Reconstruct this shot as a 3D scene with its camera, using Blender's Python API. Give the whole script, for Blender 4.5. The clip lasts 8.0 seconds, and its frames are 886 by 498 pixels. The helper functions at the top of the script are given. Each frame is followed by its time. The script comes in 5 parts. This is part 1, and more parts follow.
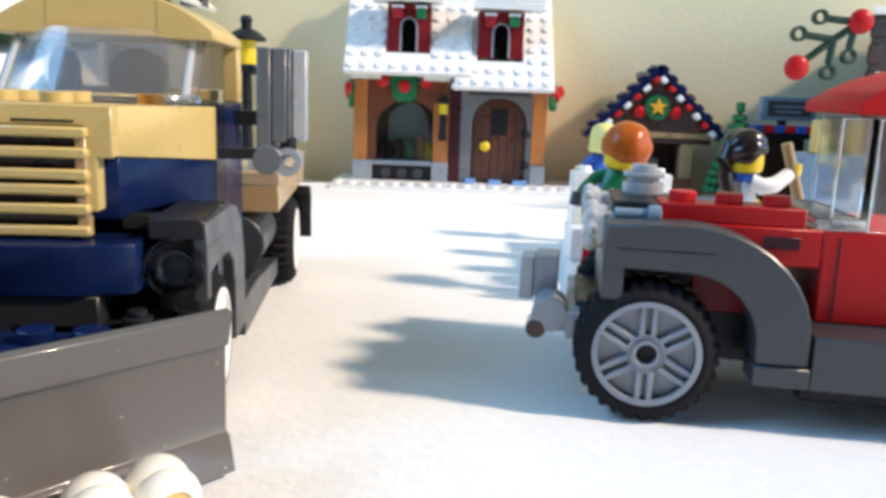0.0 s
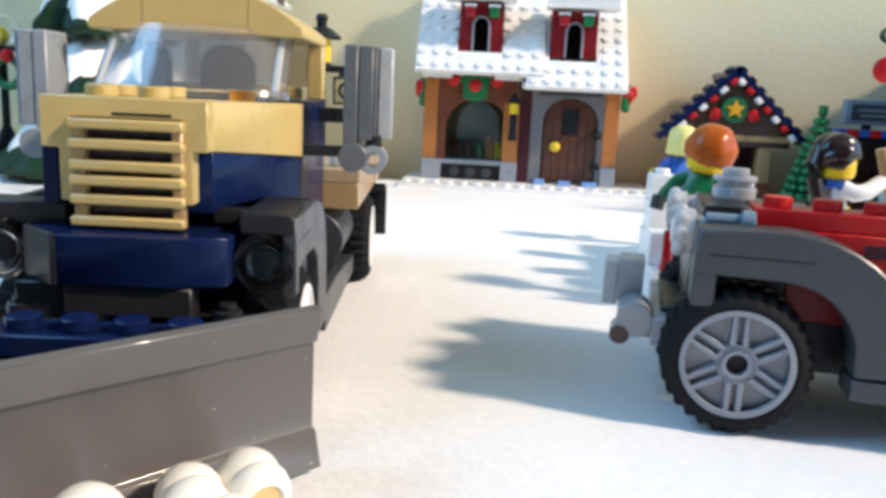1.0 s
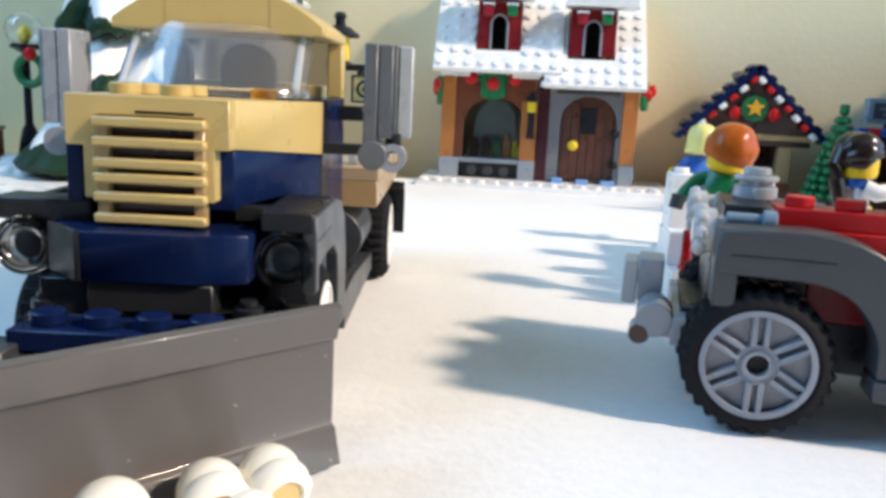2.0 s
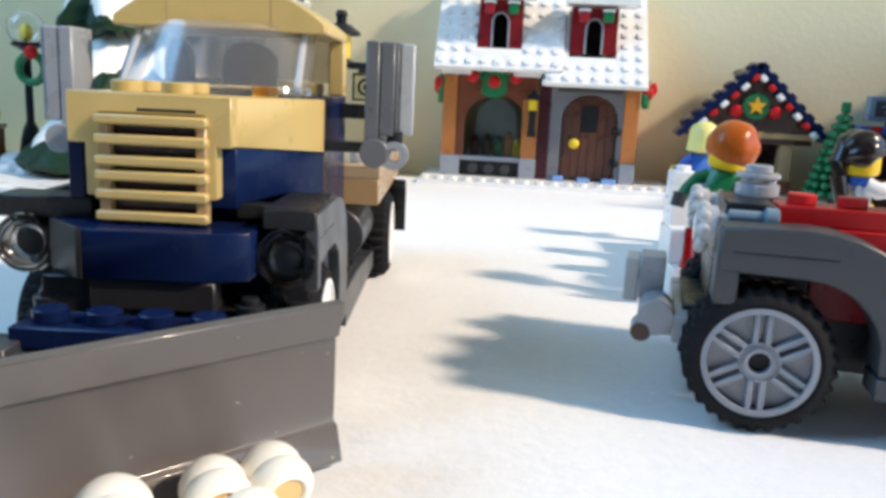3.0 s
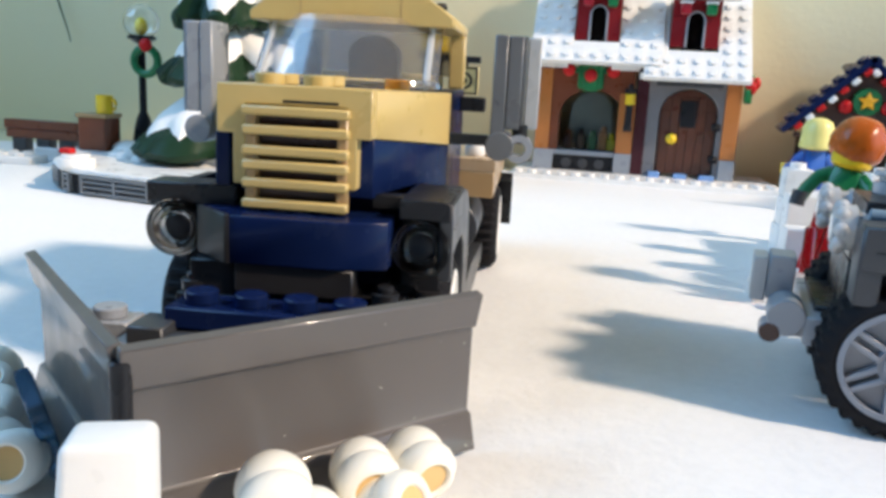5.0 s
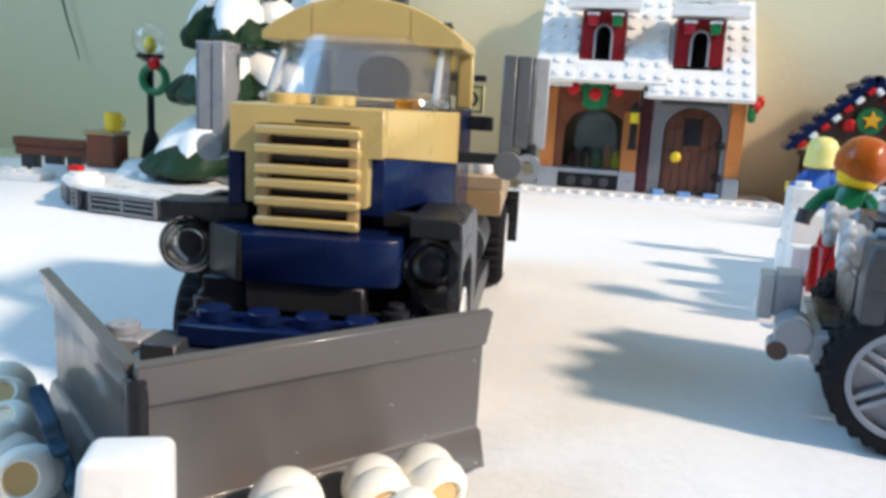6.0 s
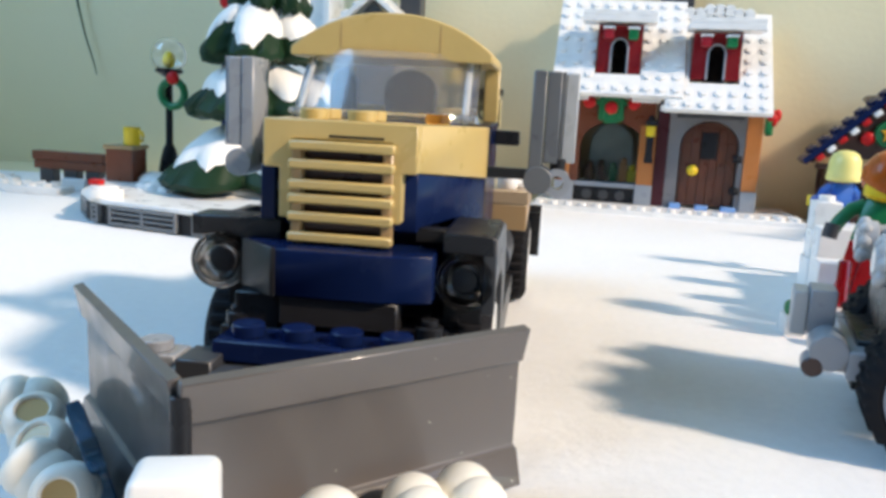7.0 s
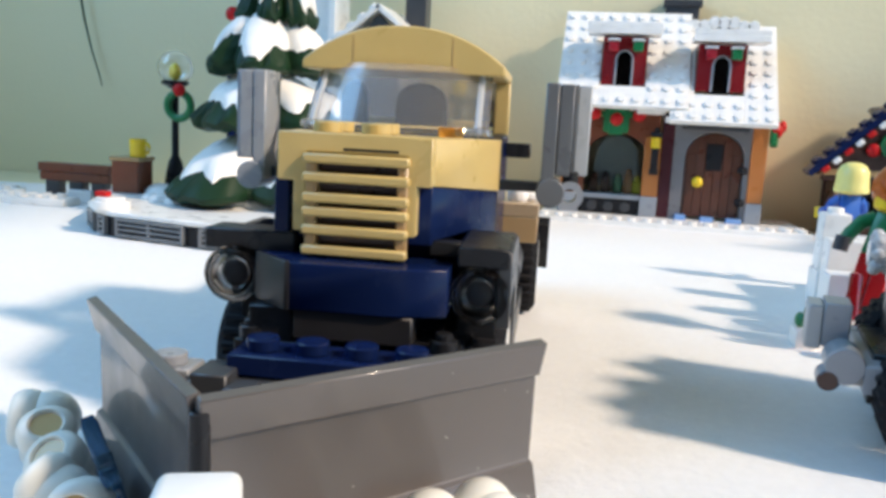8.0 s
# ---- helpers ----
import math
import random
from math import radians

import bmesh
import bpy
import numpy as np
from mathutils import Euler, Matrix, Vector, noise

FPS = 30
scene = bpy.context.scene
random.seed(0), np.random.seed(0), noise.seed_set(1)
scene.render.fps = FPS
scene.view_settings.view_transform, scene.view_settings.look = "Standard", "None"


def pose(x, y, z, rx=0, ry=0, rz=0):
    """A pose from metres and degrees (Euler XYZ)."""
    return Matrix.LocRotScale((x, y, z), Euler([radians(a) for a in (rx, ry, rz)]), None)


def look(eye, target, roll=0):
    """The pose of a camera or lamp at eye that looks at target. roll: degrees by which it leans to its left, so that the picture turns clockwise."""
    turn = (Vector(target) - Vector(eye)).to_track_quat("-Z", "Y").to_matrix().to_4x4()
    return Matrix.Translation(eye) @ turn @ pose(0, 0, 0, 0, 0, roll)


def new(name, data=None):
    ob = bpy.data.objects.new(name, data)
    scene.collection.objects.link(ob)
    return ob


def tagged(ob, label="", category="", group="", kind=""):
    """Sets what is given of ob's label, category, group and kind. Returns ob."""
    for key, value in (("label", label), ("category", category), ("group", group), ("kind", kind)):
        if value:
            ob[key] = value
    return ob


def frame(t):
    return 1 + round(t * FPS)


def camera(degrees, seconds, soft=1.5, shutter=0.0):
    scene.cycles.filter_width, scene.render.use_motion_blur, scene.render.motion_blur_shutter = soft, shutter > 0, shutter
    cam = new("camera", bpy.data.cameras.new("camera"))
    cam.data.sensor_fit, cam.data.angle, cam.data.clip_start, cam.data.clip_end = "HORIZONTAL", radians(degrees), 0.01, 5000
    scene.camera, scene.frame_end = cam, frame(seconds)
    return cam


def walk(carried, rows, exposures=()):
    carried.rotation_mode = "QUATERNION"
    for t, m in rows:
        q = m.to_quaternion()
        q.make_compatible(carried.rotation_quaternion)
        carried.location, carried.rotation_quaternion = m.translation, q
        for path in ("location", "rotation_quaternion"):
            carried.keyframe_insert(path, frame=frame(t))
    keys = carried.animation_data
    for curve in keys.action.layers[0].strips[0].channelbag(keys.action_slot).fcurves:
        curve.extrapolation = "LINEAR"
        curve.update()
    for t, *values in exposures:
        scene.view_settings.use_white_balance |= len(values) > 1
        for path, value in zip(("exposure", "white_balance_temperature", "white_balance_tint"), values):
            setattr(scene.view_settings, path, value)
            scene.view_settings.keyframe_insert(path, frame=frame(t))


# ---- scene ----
cam = camera(57.7, 8.0, soft=3.4, shutter=0.35)
METRES, EYE, TILT, LEAN, TURN = 0.0238, 0.0534, -6.0, -1.7, 0.0
ROWS = [
    (0.0, 0.0, 0.0, 0.0, 0.03, -4.9, -0.4),
    (0.5, -0.0665, 0.0223, 0.0049, 1.99, -4.98, -0.92),
    (1.0, -0.1799, 0.0491, 0.0013, 4.37, -5.02, -1.46),
    (1.5, -0.2005, 0.0435, 0.0055, 5.39, -5.13, -1.63),
    (3.0, -0.2071, 0.039, -0.0031, 5.6, -5.29, -1.63),
    (3.5, -0.2094, 0.0466, -0.0013, 5.59, -5.48, -1.64),
    (4.0, -0.2483, -0.0318, -0.0033, 6.14, -3.73, -1.75),
    (4.5, -0.5245, -0.0553, -0.0192, 10.88, -6.01, -2.47),
    (6.0, -0.5908, -0.1146, -0.0068, 11.38, -4.77, -2.59),
    (6.5, -0.7094, -0.1487, 0.0002, 12.04, -3.53, -2.54),
    (7.0, -0.7516, -0.1199, 0.0022, 12.04, -3.89, -2.56),
    (7.5, -0.8332, -0.103, 0.0134, 12.11, -3.48, -2.52),
    (8.0, -0.8389, -0.1175, 0.0128, 12.15, -3.12, -2.56),
]
walk(cam, [(t, pose(0, 0, EYE, TILT, LEAN, TURN) @ pose(METRES * x, METRES * y, METRES * z, 90 + pitch, roll, yaw)) for t, x, y, z, yaw, pitch, roll in ROWS],
     exposures=((0.0, 0.25), (1.0, 0.20), (3.5, 0.16), (6.0, 0.12), (8.0, 0.13)))

# ---- light ----
world = bpy.data.worlds.new("sky")
scene.world = world
world.use_nodes = True
wn = world.node_tree
sky = wn.nodes.new("ShaderNodeTexSky")
sky.sky_type = "NISHITA"
sky.sun_disc = False
sky.air_density, sky.dust_density, sky.ozone_density = 1.0, 0.1, 9.0
SUN_DIR = Vector((0.755, -0.20, 0.585)).normalized()
sky.sun_elevation = math.asin(SUN_DIR.z)
sky.sun_rotation = math.atan2(SUN_DIR.x, SUN_DIR.y)
tint = wn.nodes.new("ShaderNodeMix")
tint.data_type, tint.blend_type = "RGBA", "MULTIPLY"
tint.inputs["Factor"].default_value = 1.0
tint.inputs["B"].default_value = (1.04, 1.03, 0.90, 1)
wn.links.new(sky.outputs[0], tint.inputs["A"])
wn.links.new(tint.outputs["Result"], wn.nodes["Background"].inputs[0])
wn.nodes["Background"].inputs[1].default_value = 0.26
sun = new("sun", bpy.data.lights.new("sun", "SUN"))
sun.data.energy, sun.data.angle, sun.data.color = 3.75, radians(5.0), (1.0, 0.80, 0.61)
sun.matrix_world = look(SUN_DIR * 3, (0, 0, 0))
# added cool fill lamp on the unseen west side, lifts and blues the shadows
west_fill = new("west_fill_light", bpy.data.lights.new("west_fill_light", "AREA"))
west_fill.data.shape, west_fill.data.size, west_fill.data.size_y = "RECTANGLE", 0.44, 0.70
west_fill.data.energy, west_fill.data.color = 5.6, (0.32, 0.62, 1.0)
west_fill.matrix_world = look((-0.612, 0.0, 0.63), (0, 0.0, 0.63))


# ---- materials ----
def nodes_of(name):
    m = bpy.data.materials.new(name)
    m.use_nodes = True
    return m, m.node_tree.nodes, m.node_tree.links, m.node_tree.nodes["Principled BSDF"]


def plastic(name, rgb, rough=0.3, dust=0.12, metallic=0.0):
    """Moulded plastic: a slight unevenness, dust and finger wear in the gloss."""
    m, n, l, b = nodes_of(name)
    b.inputs["Metallic"].default_value = metallic
    co = n.new("ShaderNodeTexCoord")
    big = n.new("ShaderNodeTexNoise")
    big.inputs["Scale"].default_value = 160
    big.inputs["Detail"].default_value = 3
    fine = n.new("ShaderNodeTexNoise")
    fine.inputs["Scale"].default_value = 1900
    fine.inputs["Detail"].default_value = 2
    l.new(co.outputs["Object"], big.inputs["Vector"])
    l.new(co.outputs["Object"], fine.inputs["Vector"])
    info = n.new("ShaderNodeObjectInfo")
    mix = n.new("ShaderNodeMix")
    mix.data_type = "RGBA"
    mix.inputs["A"].default_value = (*[c * 0.9 for c in rgb], 1)
    mix.inputs["B"].default_value = (*[min(1, c * 1.08 + 0.004 + dust * 0.05) for c in rgb], 1)
    add = n.new("ShaderNodeMath")
    add.operation = "MULTIPLY_ADD"
    add.inputs[1].default_value = 0.25
    l.new(info.outputs["Random"], add.inputs[0])
    l.new(big.outputs["Fac"], add.inputs[2])
    l.new(add.outputs[0], mix.inputs["Factor"])
    l.new(mix.outputs["Result"], b.inputs["Base Color"])
    rr = n.new("ShaderNodeMapRange")
    rr.inputs["From Min"].default_value, rr.inputs["From Max"].default_value = 0.3, 0.7
    rr.inputs["To Min"].default_value, rr.inputs["To Max"].default_value = max(0.05, rough - 0.05), rough + 0.09
    l.new(big.outputs["Fac"], rr.inputs["Value"])
    l.new(rr.outputs[0], b.inputs["Roughness"])
    bump = n.new("ShaderNodeBump")
    bump.inputs["Strength"].default_value = 0.025
    bump.inputs["Distance"].default_value = 0.0002
    l.new(fine.outputs["Fac"], bump.inputs["Height"])
    l.new(bump.outputs[0], b.inputs["Normal"])
    return m


def clear(name, rgb, rough=0.05, ior=1.45, alpha=1.0):
    m, n, l, b = nodes_of(name)
    b.inputs["Base Color"].default_value = (*rgb, 1)
    b.inputs["Transmission Weight"].default_value = 1.0
    b.inputs["Roughness"].default_value = rough
    b.inputs["IOR"].default_value = ior
    return m


def felt_material():
    m, n, l, b = nodes_of("white_felt")
    co = n.new("ShaderNodeTexCoord")
    a = n.new("ShaderNodeTexNoise")
    a.inputs["Scale"].default_value, a.inputs["Detail"].default_value = 14, 4
    f = n.new("ShaderNodeTexNoise")
    f.inputs["Scale"].default_value, f.inputs["Detail"].default_value, f.inputs["Roughness"].default_value = 420, 6, 0.75
    l.new(co.outputs["Object"], a.inputs["Vector"])
    l.new(co.outputs["Object"], f.inputs["Vector"])
    ramp = n.new("ShaderNodeMix")
    ramp.data_type = "RGBA"
    ramp.inputs["A"].default_value, ramp.inputs["B"].default_value = (0.74, 0.74, 0.73, 1), (0.93, 0.925, 0.91, 1)
    both = n.new("ShaderNodeMath")
    both.operation = "MULTIPLY_ADD"
    both.inputs[1].default_value = 0.9
    l.new(f.outputs["Fac"], both.inputs[0])
    half = n.new("ShaderNodeMath")
    half.operation = "MULTIPLY"
    half.inputs[1].default_value = 0.5
    l.new(a.outputs["Fac"], half.inputs[0])
    l.new(half.outputs[0], both.inputs[2])
    l.new(both.outputs[0], ramp.inputs["Factor"])
    l.new(ramp.outputs["Result"], b.inputs["Base Color"])
    b.inputs["Roughness"].default_value = 0.95
    b.inputs["Sheen Weight"].default_value = 0.25
    bump = n.new("ShaderNodeBump")
    bump.inputs["Strength"].default_value, bump.inputs["Distance"].default_value = 0.45, 0.0009
    l.new(f.outputs["Fac"], bump.inputs["Height"])
    l.new(bump.outputs[0], b.inputs["Normal"])
    return m


def paint_material(name, rgb_a, rgb_b, scale=3.0):
    m, n, l, b = nodes_of(name)
    co = n.new("ShaderNodeTexCoord")
    a = n.new("ShaderNodeTexNoise")
    a.inputs["Scale"].default_value, a.inputs["Detail"].default_value = scale, 5
    f = n.new("ShaderNodeTexNoise")
    f.inputs["Scale"].default_value, f.inputs["Detail"].default_value = 260, 3
    l.new(co.outputs["Object"], a.inputs["Vector"])
    l.new(co.outputs["Object"], f.inputs["Vector"])
    mix = n.new("ShaderNodeMix")
    mix.data_type = "RGBA"
    mix.inputs["A"].default_value, mix.inputs["B"].default_value = (*rgb_a, 1), (*rgb_b, 1)
    l.new(a.outputs["Fac"], mix.inputs["Factor"])
    l.new(mix.outputs["Result"], b.inputs["Base Color"])
    b.inputs["Roughness"].default_value = 0.8
    bump = n.new("ShaderNodeBump")
    bump.inputs["Strength"].default_value, bump.inputs["Distance"].default_value = 0.25, 0.0008
    l.new(f.outputs["Fac"], bump.inputs["Height"])
    l.new(bump.outputs[0], b.inputs["Normal"])
    return m


FELT = felt_material()
CEILPAINT = paint_material("ceiling_paint", (0.42, 0.45, 0.48), (0.48, 0.51, 0.54))
WALLPAINT = paint_material("wall_paint", (0.79, 0.70, 0.445), (0.84, 0.74, 0.485))
TAN = plastic("tan_plastic", (0.57, 0.42, 0.155))
DKTAN = plastic("dark_tan_plastic", (0.39, 0.255, 0.115))
NAVY = plastic("navy_plastic", (0.003, 0.011, 0.056), 0.22, 0.0)
NAVY.node_tree.nodes["Principled BSDF"].inputs["Specular IOR Level"].default_value = 0.16
BLUE = plastic("blue_plastic", (0.01, 0.09, 0.42))
DGREY = plastic("dark_grey_plastic", (0.038, 0.042, 0.049), 0.36)
CHARCOAL = plastic("charcoal_plastic", (0.018, 0.017, 0.018), 0.4, 0.0)
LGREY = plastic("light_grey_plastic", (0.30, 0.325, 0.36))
# Slightly darker LGREY: the shade on the pickup's rims is in the colour.
RIMSHADE = plastic("shaded_rim_grey_plastic", (0.25, 0.27, 0.31))
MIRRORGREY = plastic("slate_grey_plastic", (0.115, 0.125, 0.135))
MIDGREY = plastic("mid_grey_plastic", (0.17, 0.18, 0.19))
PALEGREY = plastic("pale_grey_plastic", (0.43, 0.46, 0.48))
BEDTAN = plastic("brownish_tan_plastic", (0.42, 0.31, 0.19))
WHITE = plastic("white_plastic", (0.86, 0.85, 0.82))
BLACK = plastic("black_plastic", (0.015, 0.016, 0.019), 0.28, 0.0)
BLACK.node_tree.nodes["Principled BSDF"].inputs["Specular IOR Level"].default_value = 0.18
RUBBER = plastic("black_rubber", (0.008, 0.008, 0.010), 0.75, 0.0)
RUBBER.node_tree.nodes["Principled BSDF"].inputs["Specular IOR Level"].default_value = 0.16
RED = plastic("red_plastic", (0.52, 0.009, 0.010), 0.32)
RED.node_tree.nodes["Principled BSDF"].inputs["Specular IOR Level"].default_value = 0.2
ROOFRED = plastic("worn_red_plastic", (0.55, 0.012, 0.012), 0.55)
ROOFRED.node_tree.nodes["Principled BSDF"].inputs["Specular IOR Level"].default_value = 0.12
LANTERNRED = plastic("lantern_red_plastic", (0.32, 0.010, 0.022))
PLUM = plastic("dark_plum_plastic", (0.055, 0.012, 0.018))
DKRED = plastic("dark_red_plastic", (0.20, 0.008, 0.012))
GREEN = plastic("green_plastic", (0.004, 0.16, 0.05))
DKGREEN = plastic("dark_green_plastic", (0.005, 0.034, 0.014))
FIRGREEN = plastic("fir_green_plastic", (0.005, 0.027, 0.008), 0.5, 0.02)
FIRGREEN.node_tree.nodes["Principled BSDF"].inputs["Specular IOR Level"].default_value = 0.22
BROWN = plastic("reddish_brown_plastic", (0.17, 0.042, 0.014))
# Darker copy of BROWN for the door: the shop front's shade is in it.
SHADEBROWN = plastic("shaded_reddish_brown_plastic", (0.085, 0.024, 0.011))
HAIRDARK = plastic("near_black_hair_plastic", (0.016, 0.008, 0.006), 0.2)
DKBROWN = plastic("dark_brown_plastic", (0.045, 0.014, 0.008))
DKRED.node_tree.nodes["Principled BSDF"].inputs["Specular IOR Level"].default_value = 0.2
PLUM.node_tree.nodes["Principled BSDF"].inputs["Specular IOR Level"].default_value = 0.15
ORANGE = plastic("dark_orange_plastic", (0.46, 0.16, 0.035))
GINGER = plastic("ginger_hair_plastic", (0.46, 0.095, 0.006), 0.22)
GINGER.node_tree.nodes["Principled BSDF"].inputs["Specular IOR Level"].default_value = 0.3
YELLOW = plastic("yellow_plastic", (0.80, 0.55, 0.012))
BLOND = plastic("pale_yellow_plastic", (0.85, 0.74, 0.24))
ICEBLUE = plastic("bright_ice_blue_plastic", (0.20, 0.38, 0.72), 0.2)
GOLD = plastic("golden_yellow_plastic", (0.80, 0.40, 0.015))
SAND = plastic("sand_blue_plastic", (0.18, 0.26, 0.33))
CLEAR = clear("clear_plastic", (0.97, 0.98, 0.99))
MILKY = clear("clouded_clear_plastic", (0.9, 0.92, 0.93), 0.12)
MILKY.node_tree.nodes["Principled BSDF"].inputs["Transmission Weight"].default_value = 0.55
FROST = clear("frosted_clear_plastic", (0.62, 0.68, 0.74), 0.16)
FROST.node_tree.nodes["Principled BSDF"].inputs["Transmission Weight"].default_value = 0.5
CLEARBLUE = clear("clear_blue_plastic", (0.05, 0.16, 0.30), 0.08)
AMBER = clear("clear_orange_plastic", (0.95, 0.45, 0.05), 0.4)
CLEARBLUE.node_tree.nodes["Principled BSDF"].inputs["Transmission Weight"].default_value = 0.6
CLEARRED = clear("clear_red_plastic", (0.75, 0.10, 0.14), 0.1)
# Grey and slightly opaque: the windscreen's reflected haze is put into the colour.
HAZY = clear("hazy_clear_plastic", (0.74, 0.75, 0.76), 0.04)
HAZY.node_tree.nodes["Principled BSDF"].inputs["Transmission Weight"].default_value = 0.94
TINTED = clear("tinted_clear_plastic", (0.42, 0.39, 0.36), 0.08)
SMOKE = clear("clear_black_plastic", (0.25, 0.27, 0.3), 0.06)


def scuffed(name, rgb):
    """Worn grey plastic: faint scratches along x, pale flecks and a brownish film."""
    m = plastic(name, rgb, 0.42)
    n, l = m.node_tree.nodes, m.node_tree.links
    b = n["Principled BSDF"]
    old = b.inputs["Base Color"].links[0].from_socket
    co = n.new("ShaderNodeTexCoord")
    fleck = n.new("ShaderNodeTexNoise")
    fleck.inputs["Scale"].default_value, fleck.inputs["Detail"].default_value = 900, 1
    l.new(co.outputs["Object"], fleck.inputs["Vector"])
    cut = n.new("ShaderNodeMapRange")
    cut.inputs["From Min"].default_value, cut.inputs["From Max"].default_value = 0.775, 0.80
    l.new(fleck.outputs["Fac"], cut.inputs["Value"])
    film = n.new("ShaderNodeTexNoise")
    film.inputs["Scale"].default_value, film.inputs["Detail"].default_value = 60, 6
    l.new(co.outputs["Object"], film.inputs["Vector"])
    a = n.new("ShaderNodeMix")
    a.data_type = "RGBA"
    a.inputs["B"].default_value = (rgb[0] * 1.4, rgb[1] * 1.27, rgb[2] * 1.17, 1)
    l.new(film.outputs["Fac"], a.inputs["Factor"])
    l.new(old, a.inputs["A"])
    c = n.new("ShaderNodeMix")
    c.data_type = "RGBA"
    c.inputs["B"].default_value = (0.4, 0.38, 0.34, 1)
    l.new(cut.outputs[0], c.inputs["Factor"])
    l.new(a.outputs["Result"], c.inputs["A"])
    l.new(c.outputs["Result"], b.inputs["Base Color"])
    return m


BLADE = scuffed("scuffed_grey_plastic", (0.080, 0.075, 0.073))
gloss = BLADE.node_tree.nodes["Principled BSDF"]
gloss.inputs["Coat Weight"].default_value = 0.45
gloss.inputs["Coat IOR"].default_value = 1.5
gloss.inputs["Coat Roughness"].default_value = 0.06


# ---- building helpers: millimetres in a thing's own frame ----
class Bits:
    """Gathers simple solids, in millimetres, into one mesh."""

    def __init__(self):
        self.v, self.f = [], []

    def take(self, bm, m=None):
        k = len(self.v)
        bm.verts.index_update()
        for q in bm.verts:
            self.v.append(tuple(m @ q.co if m else q.co))
        for face in bm.faces:
            self.f.append([k + q.index for q in face.verts])
        bm.free()
        return self

    def box(self, x0, x1, y0, y1, z0, z1, bev=0.25, m=None):
        bm = bmesh.new()
        bmesh.ops.create_cube(bm, size=1.0)
        for q in bm.verts:
            q.co = ((x0 + x1) / 2 + q.co.x * (x1 - x0), (y0 + y1) / 2 + q.co.y * (y1 - y0), (z0 + z1) / 2 + q.co.z * (z1 - z0))
        if bev:
            bmesh.ops.bevel(bm, geom=bm.edges[:], offset=bev, segments=1, affect="EDGES", clamp_overlap=True)
        return self.take(bm, m)

    def cyl(self, c, r, h, axis="z", seg=20, r2=None, bev=0.2, m=None):
        """A cylinder or cone from c, h long along the axis."""
        bm = bmesh.new()
        bmesh.ops.create_cone(bm, cap_ends=True, segments=seg, radius1=r, radius2=r if r2 is None else r2, depth=h)
        turn = {"z": Matrix(), "x": pose(0, 0, 0, 0, 90, 0), "y": pose(0, 0, 0, -90, 0, 0)}[axis]
        if bev:
            rim = [e for e in bm.edges if abs(e.verts[0].co.z - e.verts[1].co.z) < 1e-6 and e.is_manifold]
            bmesh.ops.bevel(bm, geom=rim, offset=bev, segments=1, affect="EDGES", clamp_overlap=True)
        place = Matrix.Translation(c) @ turn @ Matrix.Translation((0, 0, h / 2))
        return self.take(bm, (m @ place) if m else place)

    def stud(self, x, y, z, axis="z", m=None, h=1.8):
        return self.cyl((x, y, z), 2.4, h, axis, 16, bev=0.18, m=m)

    def studs(self, xs, ys, z, m=None):
        for x in xs:
            for y in ys:
                self.stud(x, y, z, m=m)
        return self

    def prism(self, pts, lo, hi, axis="y", bev=0.2, m=None):
        """An outline in the plane across the axis (x,z for y; y,z for x; x,y for z), drawn out from lo to hi."""
        bm = bmesh.new()

        def at(a, b, t):
            return {"y": (a, t, b), "x": (t, a, b), "z": (a, b, t)}[axis]
        one = [bm.verts.new(at(a, b, lo)) for a, b in pts]
        two = [bm.verts.new(at(a, b, hi)) for a, b in pts]
        n = len(pts)
        bm.faces.new(one)
        bm.faces.new(two[::-1])
        for i in range(n):
            bm.faces.new((one[i], two[i], two[(i + 1) % n], one[(i + 1) % n]))
        bmesh.ops.recalc_face_normals(bm, faces=bm.faces[:])
        if bev:
            sharp = [e for e in bm.edges if e.calc_face_angle(0) > 0.6]
            bmesh.ops.bevel(bm, geom=sharp, offset=bev, segments=1, affect="EDGES", clamp_overlap=True)
        return self.take(bm, m)

    def hexa(self, near, far, bev=0.2):
        """A block between two quads, each of four corners in the same order."""
        bm = bmesh.new()
        a, c = [bm.verts.new(p) for p in near], [bm.verts.new(p) for p in far]
        bm.faces.new(a)
        bm.faces.new(c[::-1])
        for i in range(4):
            bm.faces.new((a[i], c[i], c[(i + 1) % 4], a[(i + 1) % 4]))
        bmesh.ops.recalc_face_normals(bm, faces=bm.faces[:])
        bmesh.ops.bevel(bm, geom=bm.edges[:], offset=bev, segments=1, affect="EDGES", clamp_overlap=True)
        return self.take(bm)

    def lathe(self, prof, c=(0, 0, 0), axis="z", seg=28, m=None):
        """Turns a profile of (radius, height) about the axis."""
        bm = bmesh.new()
        rings = []
        for r, h in prof:
            if r < 1e-6:
                rings.append([bm.verts.new((0, 0, h))])
            else:
                rings.append([bm.verts.new((r * math.cos(2 * math.pi * i / seg), r * math.sin(2 * math.pi * i / seg), h)) for i in range(seg)])
        for a, b in zip(rings, rings[1:]):
            for i in range(seg):
                j = (i + 1) % seg
                quad = [a[i % len(a)], a[j % len(a)], b[j % len(b)], b[i % len(b)]]
                quad = list(dict.fromkeys(quad))
                if len(quad) > 2:
                    bm.faces.new(quad)
        bmesh.ops.recalc_face_normals(bm, faces=bm.faces[:])
        turn = {"z": Matrix(), "x": pose(0, 0, 0, 0, 90, 0), "y": pose(0, 0, 0, -90, 0, 0)}[axis]
        place = Matrix.Translation(c) @ turn
        return self.take(bm, (m @ place) if m else place)

